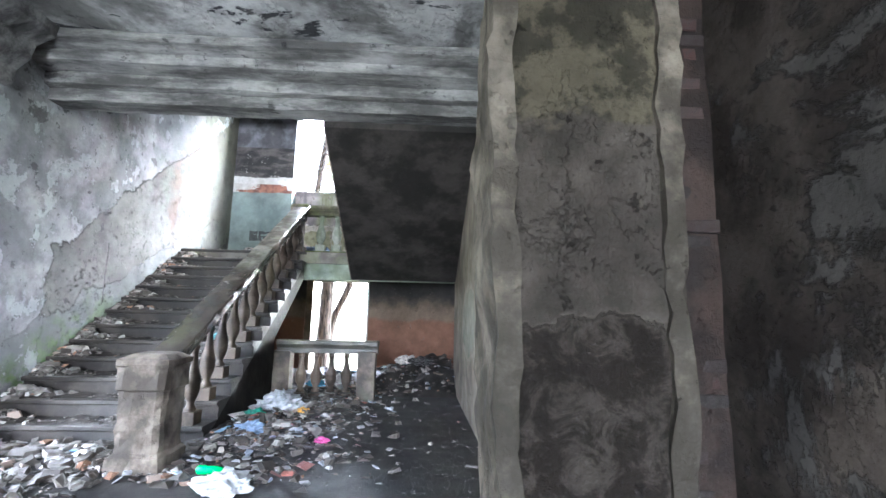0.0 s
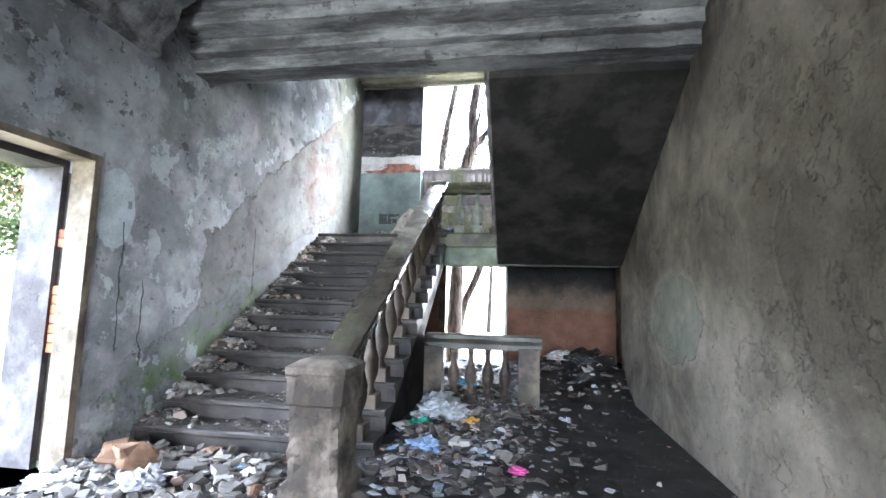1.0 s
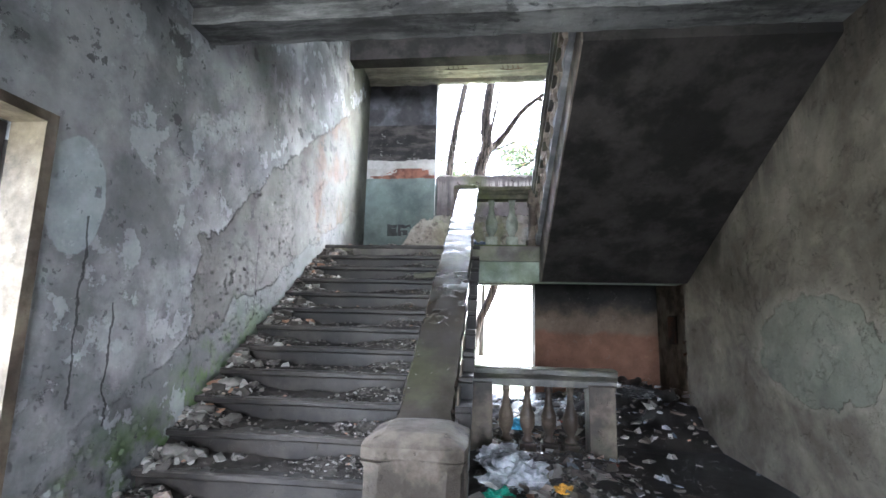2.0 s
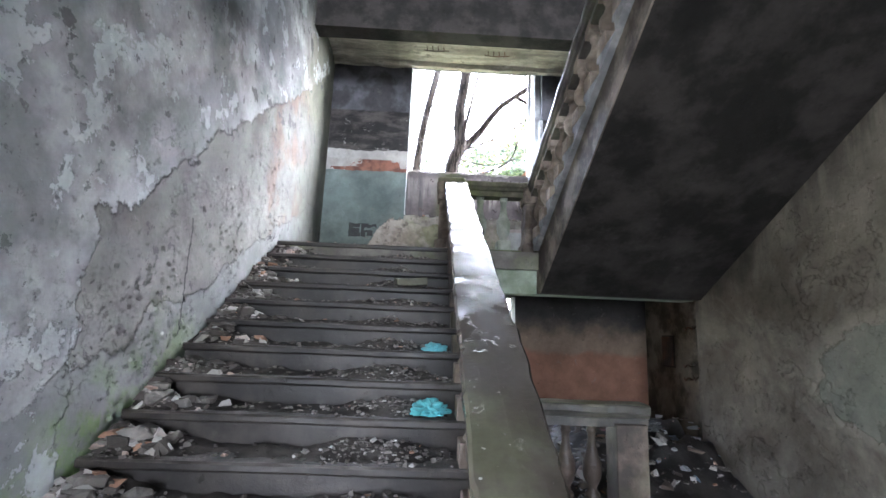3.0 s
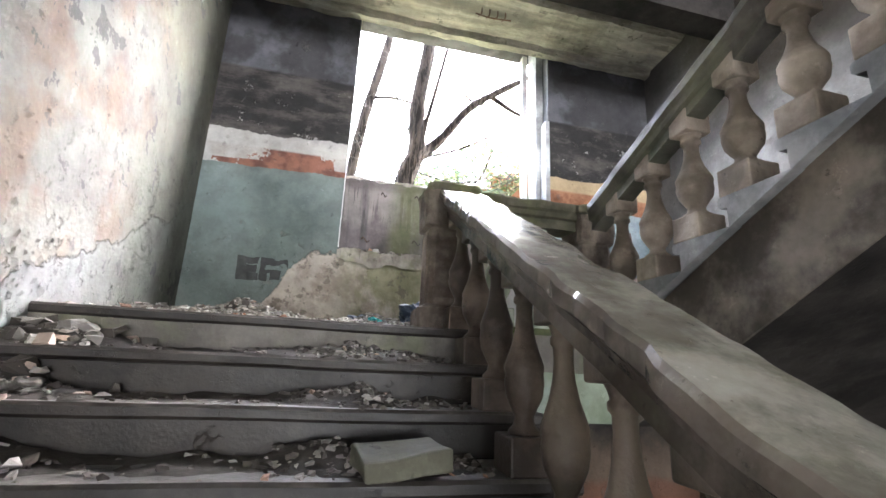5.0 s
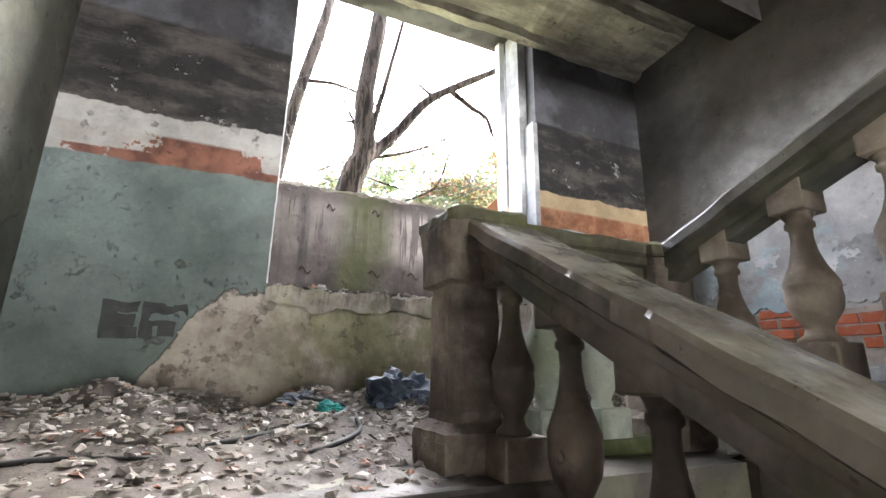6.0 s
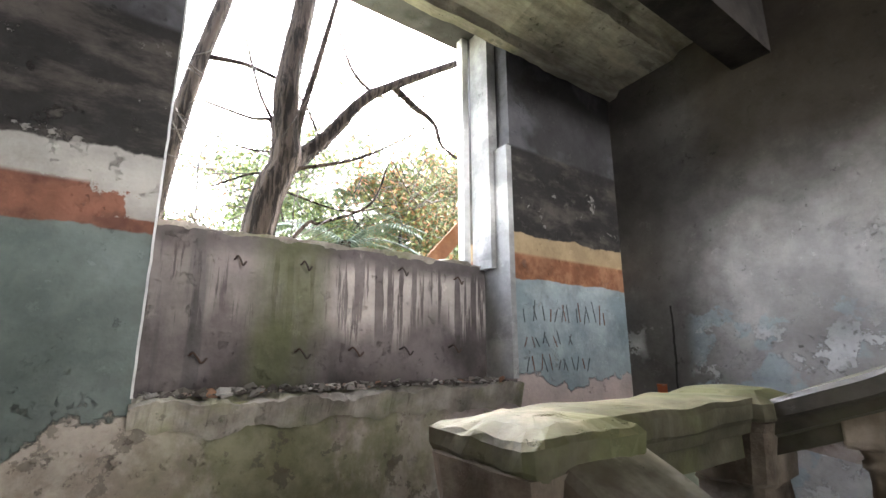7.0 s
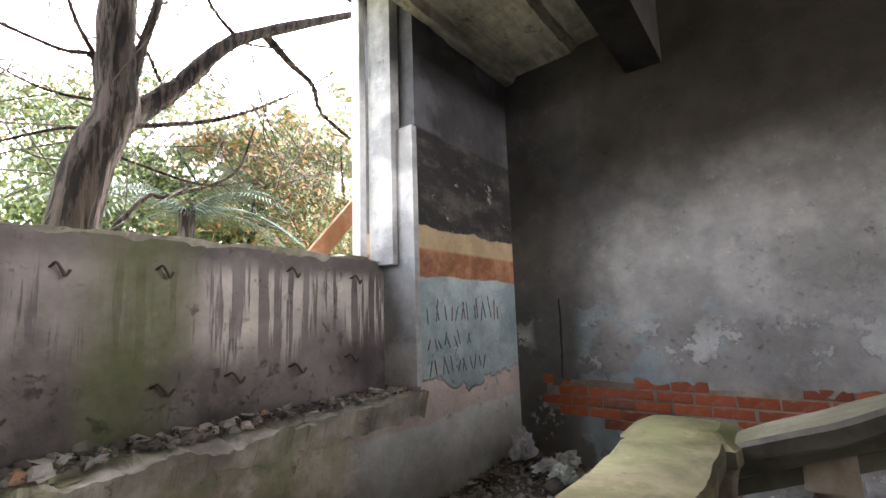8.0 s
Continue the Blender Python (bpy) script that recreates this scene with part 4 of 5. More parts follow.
for x, z in ((-1.96, 3.45), (-1.42, 3.47), (-1.09, 3.48), (-0.73, 3.485), (-0.33, 3.50), (-1.79, 3.97), (-1.42, 3.98), (-0.75, 4.01), (-0.28, 3.99)):
    big = 0.75 if z < 3.6 else 0.5
    ob = wire("iron_hook", [(0, 0.05, 0.015), (0, -0.02, 0.02), (0.02 * big, -0.05, 0.035), (0.06 * big, -0.06, 0.0), (0.09 * big, -0.06, -0.03), (0.13 * big, -0.055, 0.0)], 0.007, RUST)
    ob.location, ob.scale = (x, 9.52, z), (0.8, 0.8, 0.8)
    tagged(ob, "bent rusty iron hook set in the concrete parapet", "hook", "parapet hooks")
for y, z in ((7.75, 1.62), (7.95, 1.60), (7.78, 1.15), (8.0, 1.12), (7.78, 0.98), (8.0, 0.95)):
    ob = wire("iron_hook", [(0.06, 0, 0.01), (-0.02, 0, 0.01), (-0.04, 0.03, 0.03), (-0.05, 0.08, -0.01), (-0.04, 0.13, 0.02)], 0.009, RUST)
    ob.location = (XE + 0.31, y, z)
    tagged(ob, "bent rusty iron hook in the niche wall", "hook", "niche hooks")
grille = thing("vent_grille", "dark burnt metal vent grille on the niche wall", "grille", at=(XE + 0.30, 8.55, 1.30))
part("backing", boxes((-0.01, 0.0, -0.16, 0.16, -0.22, 0.22)), SOOT, grille)
slat = mesh_of(boxes((-0.03, -0.012, -0.012, 0.012, -0.2, 0.2)), "slat")
for k in range(6):
    part("slat", slat, RUST, grille).location = (0, -0.125 + 0.05 * k, 0)

# reinforcement bars bared by fallen plaster over the window
for i, (x, y) in enumerate(((-1.95, 8.75), (-0.95, 8.8))):
    rack = thing("reinforcement", "rusty reinforcement bars bared in the soffit", "rebar", "bared bars", at=(x, y, 5.955))
    for k in range(4):
        wire("bar", [(0.09 * k, -0.05, 0.02), (0.09 * k + 0.01, 0.0, -0.012), (0.09 * k, 0.09, 0.02)], 0.007, RUST, rack)
    wire("bar", [(-0.05, 0.02, -0.008), (0.12, 0.03, -0.016), (0.36, 0.02, -0.004)], 0.008, RUST, rack)

# paint marks on the landing wall: unreadable strokes
INK = stone_material("black_spray_paint", (0.012, 0.013, 0.013), (0.03, 0.035, 0.032), wet=0.6)
tag = thing("paint_mark", "black sprayed block marks on the teal dado", "graffiti", at=(-3.06, YN - 0.004, 2.90))
for x0, x1, z0, z1 in ((0, 0.05, 0, 0.2), (0.05, 0.17, 0, 0.055), (0.05, 0.15, 0.075, 0.12), (0.05, 0.16, 0.15, 0.2), (0.2, 0.25, 0.01, 0.2), (0.25, 0.3, 0.08, 0.2), (0.3, 0.36, 0.02, 0.19), (0.36, 0.41, 0.12, 0.2)):
    part("stroke", roughen(boxes((x0 - 0.012, x1 + 0.012, -0.003, 0.003, z0 - 0.008, z1 + 0.010)), 0.016, 11, 5), INK, tag)
random.seed(4)
SCRATCH = stone_material("scratched_line", (0.07, 0.085, 0.09), (0.15, 0.16, 0.165))
RED_SCRATCH = stone_material("red_scratched_line", (0.16, 0.07, 0.05), (0.26, 0.13, 0.10))
marks = thing("scratched_mark", "rows of scratched unreadable strokes on the pale blue dado", "graffiti", at=(0.12, YN - 0.003, 3.3))
for z, hgt, count in ((0.40, 0.17, 16), (0.22, 0.11, 9), (0.03, 0.12, 12)):
    for k in range(count):
        x, tall, lean = 0.04 + k * 0.062 + random.uniform(-.022, .022), hgt * random.uniform(0.55, 1.0), random.uniform(-0.045, 0.045)
        w, low = random.uniform(0.004, 0.008), z + random.uniform(-.012, .02)
        part("stroke", prism([(x, low), (x + w, low), (x + lean + w, low + tall), (x + lean, low + tall)], -0.002, 0.002, "y"), RED_SCRATCH if random.random() < 0.25 else SCRATCH, marks)


# ---------------------------------------------------------------- bricks bared along the upper flight's wall
def brick_material():
    m = Mat("red_brick")
    c = m.ramp(m.random(), (0.0, (0.22, 0.07, 0.04)), (0.45, (0.44, 0.105, 0.04)), (0.8, (0.50, 0.14, 0.05)), (1.0, (0.18, 0.08, 0.06)))
    c = m.mix(m.mul(m.step(m.noise(14, 6, 0.7), 0.5, 0.7), 0.6), c, (0.36, 0.26, 0.21))
    return m.done(c, 0.85, m.noise(30, 6, 0.7), 0.008)


BRICK = brick_material()
bed = roughen(prism([(6.2, 3.12), (6.2, 3.45), (7.0, 3.21), (7.9, 3.17), (8.5, 3.2), (8.98, 3.19), (8.98, 2.95), (8.4, 2.92), (7.6, 2.80), (7.0, 2.9)], XE - 0.003, XE + 0.02, "x"), 0.0, 1)
brick_wall = structure("wall_brickwork", bed, stone_material("brick_joint", (0.26, 0.20, 0.165), (0.46, 0.40, 0.35), grain=2.0), "bare red brick courses where plaster fell away", "brickwork")
variants = []
for s in range(4):
    bm = box(bmesh.new(), 0, 0.02, -0.118, 0.118, -0.034, 0.034, 0.006)
    for v in bm.verts:
        v.co += Vector(noise.noise_vector(v.co * 14 + Vector((s * 5, 0, 0)))) * 0.005
    variants.append(mesh_of(bm, "brick"))
random.seed(8)
for c in range(6):
    z = 2.87 + c * 0.08
    for k in range(12):
        y = 6.15 + k * 0.25 + (0.11 if c % 2 else 0) + random.uniform(-.006, .006)
        top = 3.19 + 0.05 * noise.noise((y * 2.3, 1.0, 0)) + max(0, 7.0 - y) * 0.32
        low = 2.93 + 0.17 * noise.noise((y * 1.6, 6.0, 0)) + max(0, 7.3 - y) * 0.3
        if low < z < top and y < 8.9 and (y < 7.2 or noise.noise((y * 1.5, z * 5.0, 3.3)) > -0.45) and random.random() > 0.06:
            part("brick", variants[random.randrange(4)], BRICK, brick_wall).location = (XE - 0.008 - random.uniform(0, 0.007), y, z)
lip = bmesh.new()
lip_rows = []
for i in range(300):
    y = 6.2 + 2.72 * i / 299
    top = 3.235 + 0.05 * noise.noise((y * 2.3, 1.0, 0)) + max(0, 7.0 - y) * 0.32
    hang = top - 0.03 + 0.12 * noise.fractal((y * 2.3, 2, 0), 0.8, 2.1, 5)
    lip_rows.append([lip.verts.new(p) for p in ((XE + 0.01, y, hang), (XE - 0.019 - 0.006 * noise.noise((y * 9, 0, 4)), y, hang + 0.004), (XE - 0.012, y, hang + 0.09), (XE + 0.006, y, hang + 0.30 + 0.05 * noise.noise((y * 5, 0, 0))))])
for p, q in zip(lip_rows, lip_rows[1:]):
    for k in range(3):
        lip.faces.new((p[k], q[k], q[k + 1], p[k + 1]))
bmesh.ops.recalc_face_normals(lip, faces=lip.faces)
structure("trim", lip, EAST, "torn edge of plaster over the bared bricks", "plaster edge")
bricks_door = structure("wall_brickwork", boxes((XW - 0.272, XW - 0.198, 3.045, 3.06, 0.05, 2.3)), SOOT, "dark groove with bared bricks in the door jamb", "brickwork")
for k in range(9):
    part("brick", variants[k % 4], BRICK, bricks_door).matrix_local = pose(XW - 0.235, 3.043, 0.9 + 0.075 * k + (0.3 if k > 6 else 0), 0, 0, -90) @ Matrix.Diagonal((1, 0.33, 1, 1))


# ---------------------------------------------------------------- rubble, dust and litter
def chips(name, label, spots, material, category="rubble", flat=1.0):
    """Many broken pieces in one mesh. spots: rows of x, y, z, size."""
    rng = np.random.default_rng(len(spots))
    n = len(spots)
    spots = np.asarray(spots)
    cube = np.array([(x, y, z) for z in (-1, 1) for y in (-1, 1) for x in (-1, 1)], float) * 0.5
    dims = rng.uniform(0.45, 1.0, (n, 3)) * np.stack([np.ones(n), np.ones(n), rng.uniform(0.18, 0.6, n) * flat], 1)
    v = cube[None] * dims[:, None] * (1 + rng.uniform(-0.55, 0.45, (n, 8, 3)))
    v[:, 4:, :2] *= rng.uniform(0.35, 0.95, (n, 1, 2))
    yaw, tilt = rng.uniform(0, 6.28, n), rng.normal(0, 0.35, n)
    c, s, ct, st = np.cos(yaw), np.sin(yaw), np.cos(tilt), np.sin(tilt)
    x, y, z = v[..., 0], v[..., 1] * ct[:, None] - v[..., 2] * st[:, None], v[..., 1] * st[:, None] + v[..., 2] * ct[:, None]
    v = np.stack([x * c[:, None] - y * s[:, None], x * s[:, None] + y * c[:, None], z], -1) * spots[:, None, 3:4]
    v += spots[:, None, :3] + np.array([0, 0, 0.12]) * spots[:, None, 3:4]
    f = np.array([(0, 2, 3, 1), (4, 5, 7, 6), (0, 1, 5, 4), (2, 6, 7, 3), (0, 4, 6, 2), (1, 3, 7, 5)])
    faces = (np.arange(n)[:, None, None] * 8 + f[None]).reshape(-1, 4)
    me = bpy.data.meshes.new(name)
    me.from_pydata(v.reshape(-1, 3).tolist(), [], faces.tolist())
    me.materials.append(material)
    return tagged(new(name, me), label, category, kind="stuff")


def debris_material(name, *stops, rough=0.9):
    m = Mat(name)
    c = m.ramp(m.island(), *stops)
    c = m.shade(c, m.add(m.mul(m.noise(9, 5, 0.6), 0.8), 0.55))
    return m.done(c, rough, m.noise(45, 5, 0.7), 0.006)


RUBBLE = debris_material("rubble_bits", (0.0, (0.05, 0.042, 0.035)), (0.35, (0.10, 0.088, 0.076)), (0.68, (0.19, 0.175, 0.157)), (0.88, (0.44, 0.42, 0.39)), (0.985, (0.30, 0.17, 0.11)))
GRIT = debris_material("grit", (0.0, (0.05, 0.043, 0.037)), (0.5, (0.115, 0.10, 0.09)), (1.0, (0.24, 0.22, 0.20)))
TRASH = debris_material("litter_bits", (0.0, (0.03, 0.027, 0.025)), (0.4, (0.07, 0.055, 0.045)), (0.62, (0.16, 0.125, 0.10)), (0.76, (0.40, 0.40, 0.42)), (0.84, (0.22, 0.26, 0.33)), (0.91, (0.52, 0.50, 0.47)), (0.95, (0.10, 0.20, 0.30)), (0.98, (0.34, 0.12, 0.09)), rough=0.5)
DUST = stone_material("grey_dirt", (0.036, 0.031, 0.027), (0.105, 0.093, 0.082), grain=1.6)
PALE_DUST = stone_material("pale_plaster_dirt", (0.085, 0.073, 0.063), (0.19, 0.17, 0.15), grain=2.4)
BLACK_DIRT = stone_material("black_litter_dirt", (0.015, 0.013, 0.012), (0.05, 0.044, 0.039), wet=0.5, grain=2)


def mound(name, label, x0, x1, y0, y1, z, height, material, nx=40, ny=40):
    """A dirt heap: a height field whose rim sinks under the floor it lies on."""
    bm = bmesh.new()
    rows = []
    for i in range(nx + 1):
        row = []
        for j in range(ny + 1):
            x, y = x0 + (x1 - x0) * i / nx, y0 + (y1 - y0) * j / ny
            row.append(bm.verts.new((x, y, z + height(x, y))))
        rows.append(row)
    for p, q in zip(rows, rows[1:]):
        for k in range(ny):
            bm.faces.new((p[k], q[k], q[k + 1], p[k + 1]))
    return tagged(part(name, bm, material, smooth=True), label, "debris", kind="stuff")


def bump(x, y, s=3.0, o=0.0): return noise.fractal((x * s, y * s, o), 0.9, 2.0, 4)


def tread_dirt(n):
    """Dirt profile across a tread: deeper at the wall and by the balusters."""
    def h(x, y):
        f = (y - (Y1 + (n - 1) * GO)) / GO
        side = max(0, 1 - (x - XW) / 0.55) * 0.10 + max(0, 1 - abs(x + 2.05) / 0.45) * 0.05
        back = max(0, min(1, f * 1.5 - 0.15))
        return -0.012 + (side + 0.035) * back * (0.8 + 0.7 * bump(x, y, 4, n)) + 0.008 * bump(x, y, 11, n)
    return h


random.seed(11)
spots, grit, on_steps = [], [], []
for n in range(1, 13):
    y0, z0 = Y1 + (n - 1) * GO, n * RISE
    h = tread_dirt(n)
    mound("dirt", "dark plaster dirt gathered on a stair tread", XW + 0.005, -1.60, y0 + 0.03, y0 + GO + 0.04, z0, h, DUST, 60, 10)
    for k in range(430):
        r = random.random()
        x = XW + 0.02 + abs(random.gauss(0, 0.22)) if r < 0.3 else random.gauss(-1.98, 0.26) if r < 0.85 else random.uniform(XW, -1.6)
        y = y0 + GO * min(0.98, max(0.10, random.gauss(0.62, 0.25)))
        if not XW < x < -1.58:
            continue
        z = z0 + max(0.0, h(x, y))
        if r < 0.3 and random.random() < 0.30:
            spots.append((x, y, z, random.uniform(0.05, 0.11)))
        else:
            (spots if random.random() < 0.3 else grit).append((x, y, z, random.uniform(0.012, 0.045)))
chips("rubble", "broken plaster pieces strewn over the stair treads", spots, RUBBLE)
chips("grit", "small dark grit on the stair treads", grit, GRIT)


def landing_h(x, y):
    far = max(0, min(1, (y - 7.75) / 1.0))
    return min(0.0, (y - 7.36) * 0.12) + 0.006 + far * 0.19 * (0.75 + 0.6 * bump(x, y, 2.0, 3)) + 0.02 * bump(x, y, 7, 1) + max(0, x - 0.3) * far * 0.06
mound("dirt", "pale plaster rubble heaped on the landing", XW + 0.01, -1.64, 7.27, YN - 0.005, 2.405, landing_h, PALE_DUST, 110, 50)
spots = []
for k in range(9500):
    x, y = random.uniform(XW + 0.03, XE - 0.05), YN - 0.03 - abs(random.gauss(0, 0.95))
    if y > 7.3 and (x < -1.65 or y > 7.8):
        spots.append((x, y, 2.405 + max(0, landing_h(x, y)), random.choice((0.014, 0.018, 0.024, 0.03, 0.042, 0.06)) * random.uniform(0.7, 1.2)))
chips("rubble", "pale broken plaster and brick pieces over the landing", spots, debris_material("landing_rubble", (0.0, (0.14, 0.118, 0.10)), (0.4, (0.27, 0.245, 0.215)), (0.75, (0.40, 0.375, 0.34)), (0.93, (0.58, 0.56, 0.53)), (0.985, (0.30, 0.15, 0.10))), flat=0.8)
mound("dirt", "pale plaster rubble heaped in the landing corner", -1.63, XE - 0.01, 7.78, YN - 0.005, 2.405, landing_h, PALE_DUST, 70, 40)
spots = [(XB + random.uniform(-0.12, 0.12), y, rail_z(y) + 0.012, random.uniform(0.006, 0.02)) for y in (random.uniform(3.3, 5.2) for k in range(260))]
chips("crumbs", "mortar crumbs lying on the stair rail", spots, RUBBLE)
spots = [(random.uniform(-2.15, 0.0), random.uniform(9.25, 9.5), 3.285, random.choice((0.015, 0.02, 0.03, 0.06)) * random.uniform(0.7, 1.3)) for k in range(620)]
chips("rubble", "mortar crumbs lying on the ledge", spots, RUBBLE)


def floor_h(x, y):
    left = max(0, min(1, (-1.5 - x) / 0.5)) * max(0, 1 - abs(y - 3.2) / 1.2) * 0.07
    heap = max(0, 1 - ((x + 0.75) / 1.1) ** 2) * max(0, min(1, (y - 2.6) / 1.2)) * max(0, min(1, (6.3 - y) / 0.6)) * 0.15
    back = max(0, min(1, (y - 6.5) / 0.8)) * (0.16 + 0.28 * max(0, min(1, (x + 0.2) / 1.0)))
    return -0.012 + (left + heap + back) * (0.8 + 0.5 * bump(x, y, 2.2, 5)) + 0.014 * bump(x, y, 6, 2)
mound("dirt", "black dirt and trodden litter over the hall floor", XW + 0.01, XE - 0.005, 1.0, YN - 0.01, 0, floor_h, BLACK_DIRT, 90, 130)
spots, trash = [], []
for k in range(5200):
    r = random.random()
    if r < 0.30:
        x, y = random.uniform(XW, -1.6), min(3.66, 3.6 - abs(random.gauss(0, 0.8)))
    elif r < 0.72:
        x, y = random.gauss(-0.75, 0.48), random.uniform(2.6, 6.9)
    elif r < 0.92:
        x, y = random.uniform(-1.2, 1.6), random.uniform(6.6, 9.1)
    elif r < 0.94:
        x, y = random.uniform(-1.2, XE), random.uniform(1.0, 6)
    else:
        x, y = random.gauss(-0.8, 0.4), random.uniform(3.2, 5.6)
    if not (XW < x < (XE if y < 7.4 else 1.68)) or (x < -1.25 and 3.65 < y):
        continue
    row = (x, y, max(0, floor_h(min(x, XE), y)), random.choice((0.02, 0.03, 0.045, 0.06, 0.09, 0.13)) * random.uniform(0.7, 1.3))
    (trash if random.random() < (0.62 if x > -1.5 else 0.15) else spots).append(row)
chips("rubble", "grey stone and plaster pieces over the hall floor", spots, RUBBLE)
chips("litter", "mixed dirty paper, plastic and glass litter on the floor", trash, TRASH, "litter", 0.45)


def flakes(name, label, spots, out, material):
    """Small curled skins of paint that stand off a wall facing along x; spots: rows of x, y, z, size."""
    rng = np.random.default_rng(len(spots))
    verts, faces = [], []
    for x, y, z, size in spots:
        turn, curl, wide = rng.uniform(0, 6.28), rng.uniform(0.25, 0.7), rng.uniform(0.4, 0.9)
        c, w, base = math.cos(turn), math.sin(turn), len(verts)
        for u, lift in ((-0.5, 0.02), (0.0, 0.10 * curl), (0.5, 0.55 * curl)):
            for v in (-0.5 * wide, 0.5 * wide):
                j = rng.uniform(-0.12, 0.12, 2)
                a, b = (u + j[0]) * size, (v + j[1]) * size
                verts.append((x + out * (0.002 + lift * size), y + a * c - b * w, z + a * w + b * c))
        faces += [(base, base + 1, base + 3, base + 2), (base + 2, base + 3, base + 5, base + 4)]
    me = bpy.data.meshes.new(name)
    me.from_pydata(verts, [], faces)
    me.materials.append(material)
    return tagged(new(name, me), label, "paint flakes", kind="stuff")


random.seed(77)
spots = []
while len(spots) < 900:
    y = random.uniform(3.2, 7.3)
    z = max(0.1, 0.62 * (y - 3.45)) + abs(random.gauss(0.15, 0.55))
    if noise.noise((y * 1.3, z * 1.3, 2.0)) > -0.1 and z < 4.0:
        spots.append((XW, y, z, random.uniform(0.015, 0.055)))
flakes("paint_flakes", "curled grey paint skins peeling off the stair wall", spots, 1, WEST)
spots = []
while len(spots) < 420:
    y, z = random.uniform(6.4, 8.85), random.uniform(3.2, 4.3)
    if noise.noise((y * 1.7, z * 2.2, 5.0)) > 0.0:
        spots.append((XE, y, z, random.uniform(0.012, 0.045)))
flakes("paint_flakes", "curled pale paint skins peeling off the wall above the bricks", spots, -1, EAST)


# larger single pieces
def chunk_mesh(s, seed, flat=0.5):
    bm = bmesh.new()
    bmesh.ops.create_icosphere(bm, subdivisions=3, radius=0.55)
    for v in bm.verts:
        q = noise.voronoi(v.co * 1.6 + Vector((seed, 0, 0)))[1][0]
        v.co = v.co * 0.55 + (q - Vector((seed, 0, 0))) / 1.6 * 0.55
        v.co *= 1 + 0.25 * noise.noise(v.co * 2.1 + Vector((seed, 0, 0)))
        v.co = Vector((v.co.x * s, v.co.y * s * 0.75, v.co.z * s * flat))
    return mesh_of(bm, "chunk")


CHUNK = stone_material("plaster_chunk", (0.10, 0.089, 0.078), (0.27, 0.25, 0.226), grain=1.3)
REDCHUNK = stone_material("broken_brick", (0.17, 0.10, 0.06), (0.29, 0.19, 0.125), grain=1.3)
meshes = [chunk_mesh(1.0, 3.0 * k, 0.35 + 0.12 * (k % 4)) for k in range(6)]
for k in range(90):
    if k < 40:
        n = random.randrange(1, 12)
        x, y = XW + 0.08 + abs(random.gauss(0, 0.18)), Y1 + (n - 1) * GO + random.uniform(0.13, 0.26)
        z = n * RISE + max(0, tread_dirt(n)(x, y))
    elif k < 62:
        x, y = random.uniform(XW + 0.1, 1.2), random.uniform(8.5, 9.15)
        z = 2.405 + landing_h(x, y)
    else:
        x, y = random.uniform(XW + 0.2, -1.75), random.uniform(2.6, 3.5)
        z = floor_h(x, y)
    s = random.uniform(0.07, 0.15)
    me = meshes[k % 6].copy()
    ob = part("plaster_chunk", me, CHUNK)
    ob.matrix_world = pose(x, y, z + s * 0.12, random.uniform(-15, 15), random.uniform(-15, 15), random.uniform(0, 360)) @ Matrix.Scale(s, 4)
    tagged(ob, "broken piece of pale wall plaster among rubble", "rubble", "plaster chunks")
slab_ob = part("concrete_slab", roughen(box(bmesh.new(), -0.15, 0.15, -0.10, 0.10, -0.035, 0.035, 0.01), 0.02, 5, 2), stone_material("mossy_slab", (0.14, 0.135, 0.10), (0.27, 0.26, 0.19), moss=0.3))
slab_ob.matrix_world = pose(-1.93, 6.40, 1.905, 4, -3, 12)
tagged(slab_ob, "flat mossy piece of concrete lying on a tread", "concrete slab")
for at, s, turn in (((-3.02, 3.10, 0.10), 0.28, 35), ((-3.25, 3.25, 0.08), 0.26, 80)):
    ob = part("broken_brick", chunk_mesh(s, s * 9, 0.62), REDCHUNK)
    ob.matrix_world = pose(*at, 20, 12, turn)
    tagged(ob, "orange-brown broken masonry block at the foot of the stairs", "brick")


def bag(name, label, at, s, colour, seed, flat=0.55, gloss=0.35, clear=0.0, turn=0):
    """A crumpled plastic bag: a creased, sagging lump."""
    bm = bmesh.new()
    bmesh.ops.create_icosphere(bm, subdivisions=4, radius=1)
    for v in bm.verts:
        p = v.co.copy()
        ridge = abs(noise.noise(p * 1.7 + Vector((seed, 0, 0)))) + 0.5 * abs(noise.noise(p * 4.1 + Vector((0, seed, 0)))) + 0.25 * abs(noise.noise(p * 9 + Vector((0, 0, seed))))
        p *= 0.62 + 0.75 * ridge
        p.z = max(p.z, -0.35)
        v.co = Vector((p.x * s, p.y * s * 0.72, (p.z + 0.35) * s * flat))
    m = Mat("crumpled_plastic")
    c = m.mix(m.step(m.noise(9, 5), 0.35, 0.65), tuple(0.6 * q for q in colour), colour)
    ob = part(name, bm, m.done(c, gloss, m.noise(26, 5, 0.7), 0.01, Transmission_Weight=clear), smooth=False)
    ob.matrix_world = pose(*at, 0, 0, turn)
    return tagged(ob, label, "plastic bag")


bag("plastic_bag", "crumpled pale turquoise plastic bag on a stair tread", (-1.72, 4.93, 0.945), 0.12, (0.18, 0.62, 0.66), 2, clear=0.2, turn=20)
bag("plastic_bag", "small crumpled turquoise plastic bag beside the balusters", (-1.69, 5.50, 1.30), 0.085, (0.20, 0.60, 0.66), 5, clear=0.2)
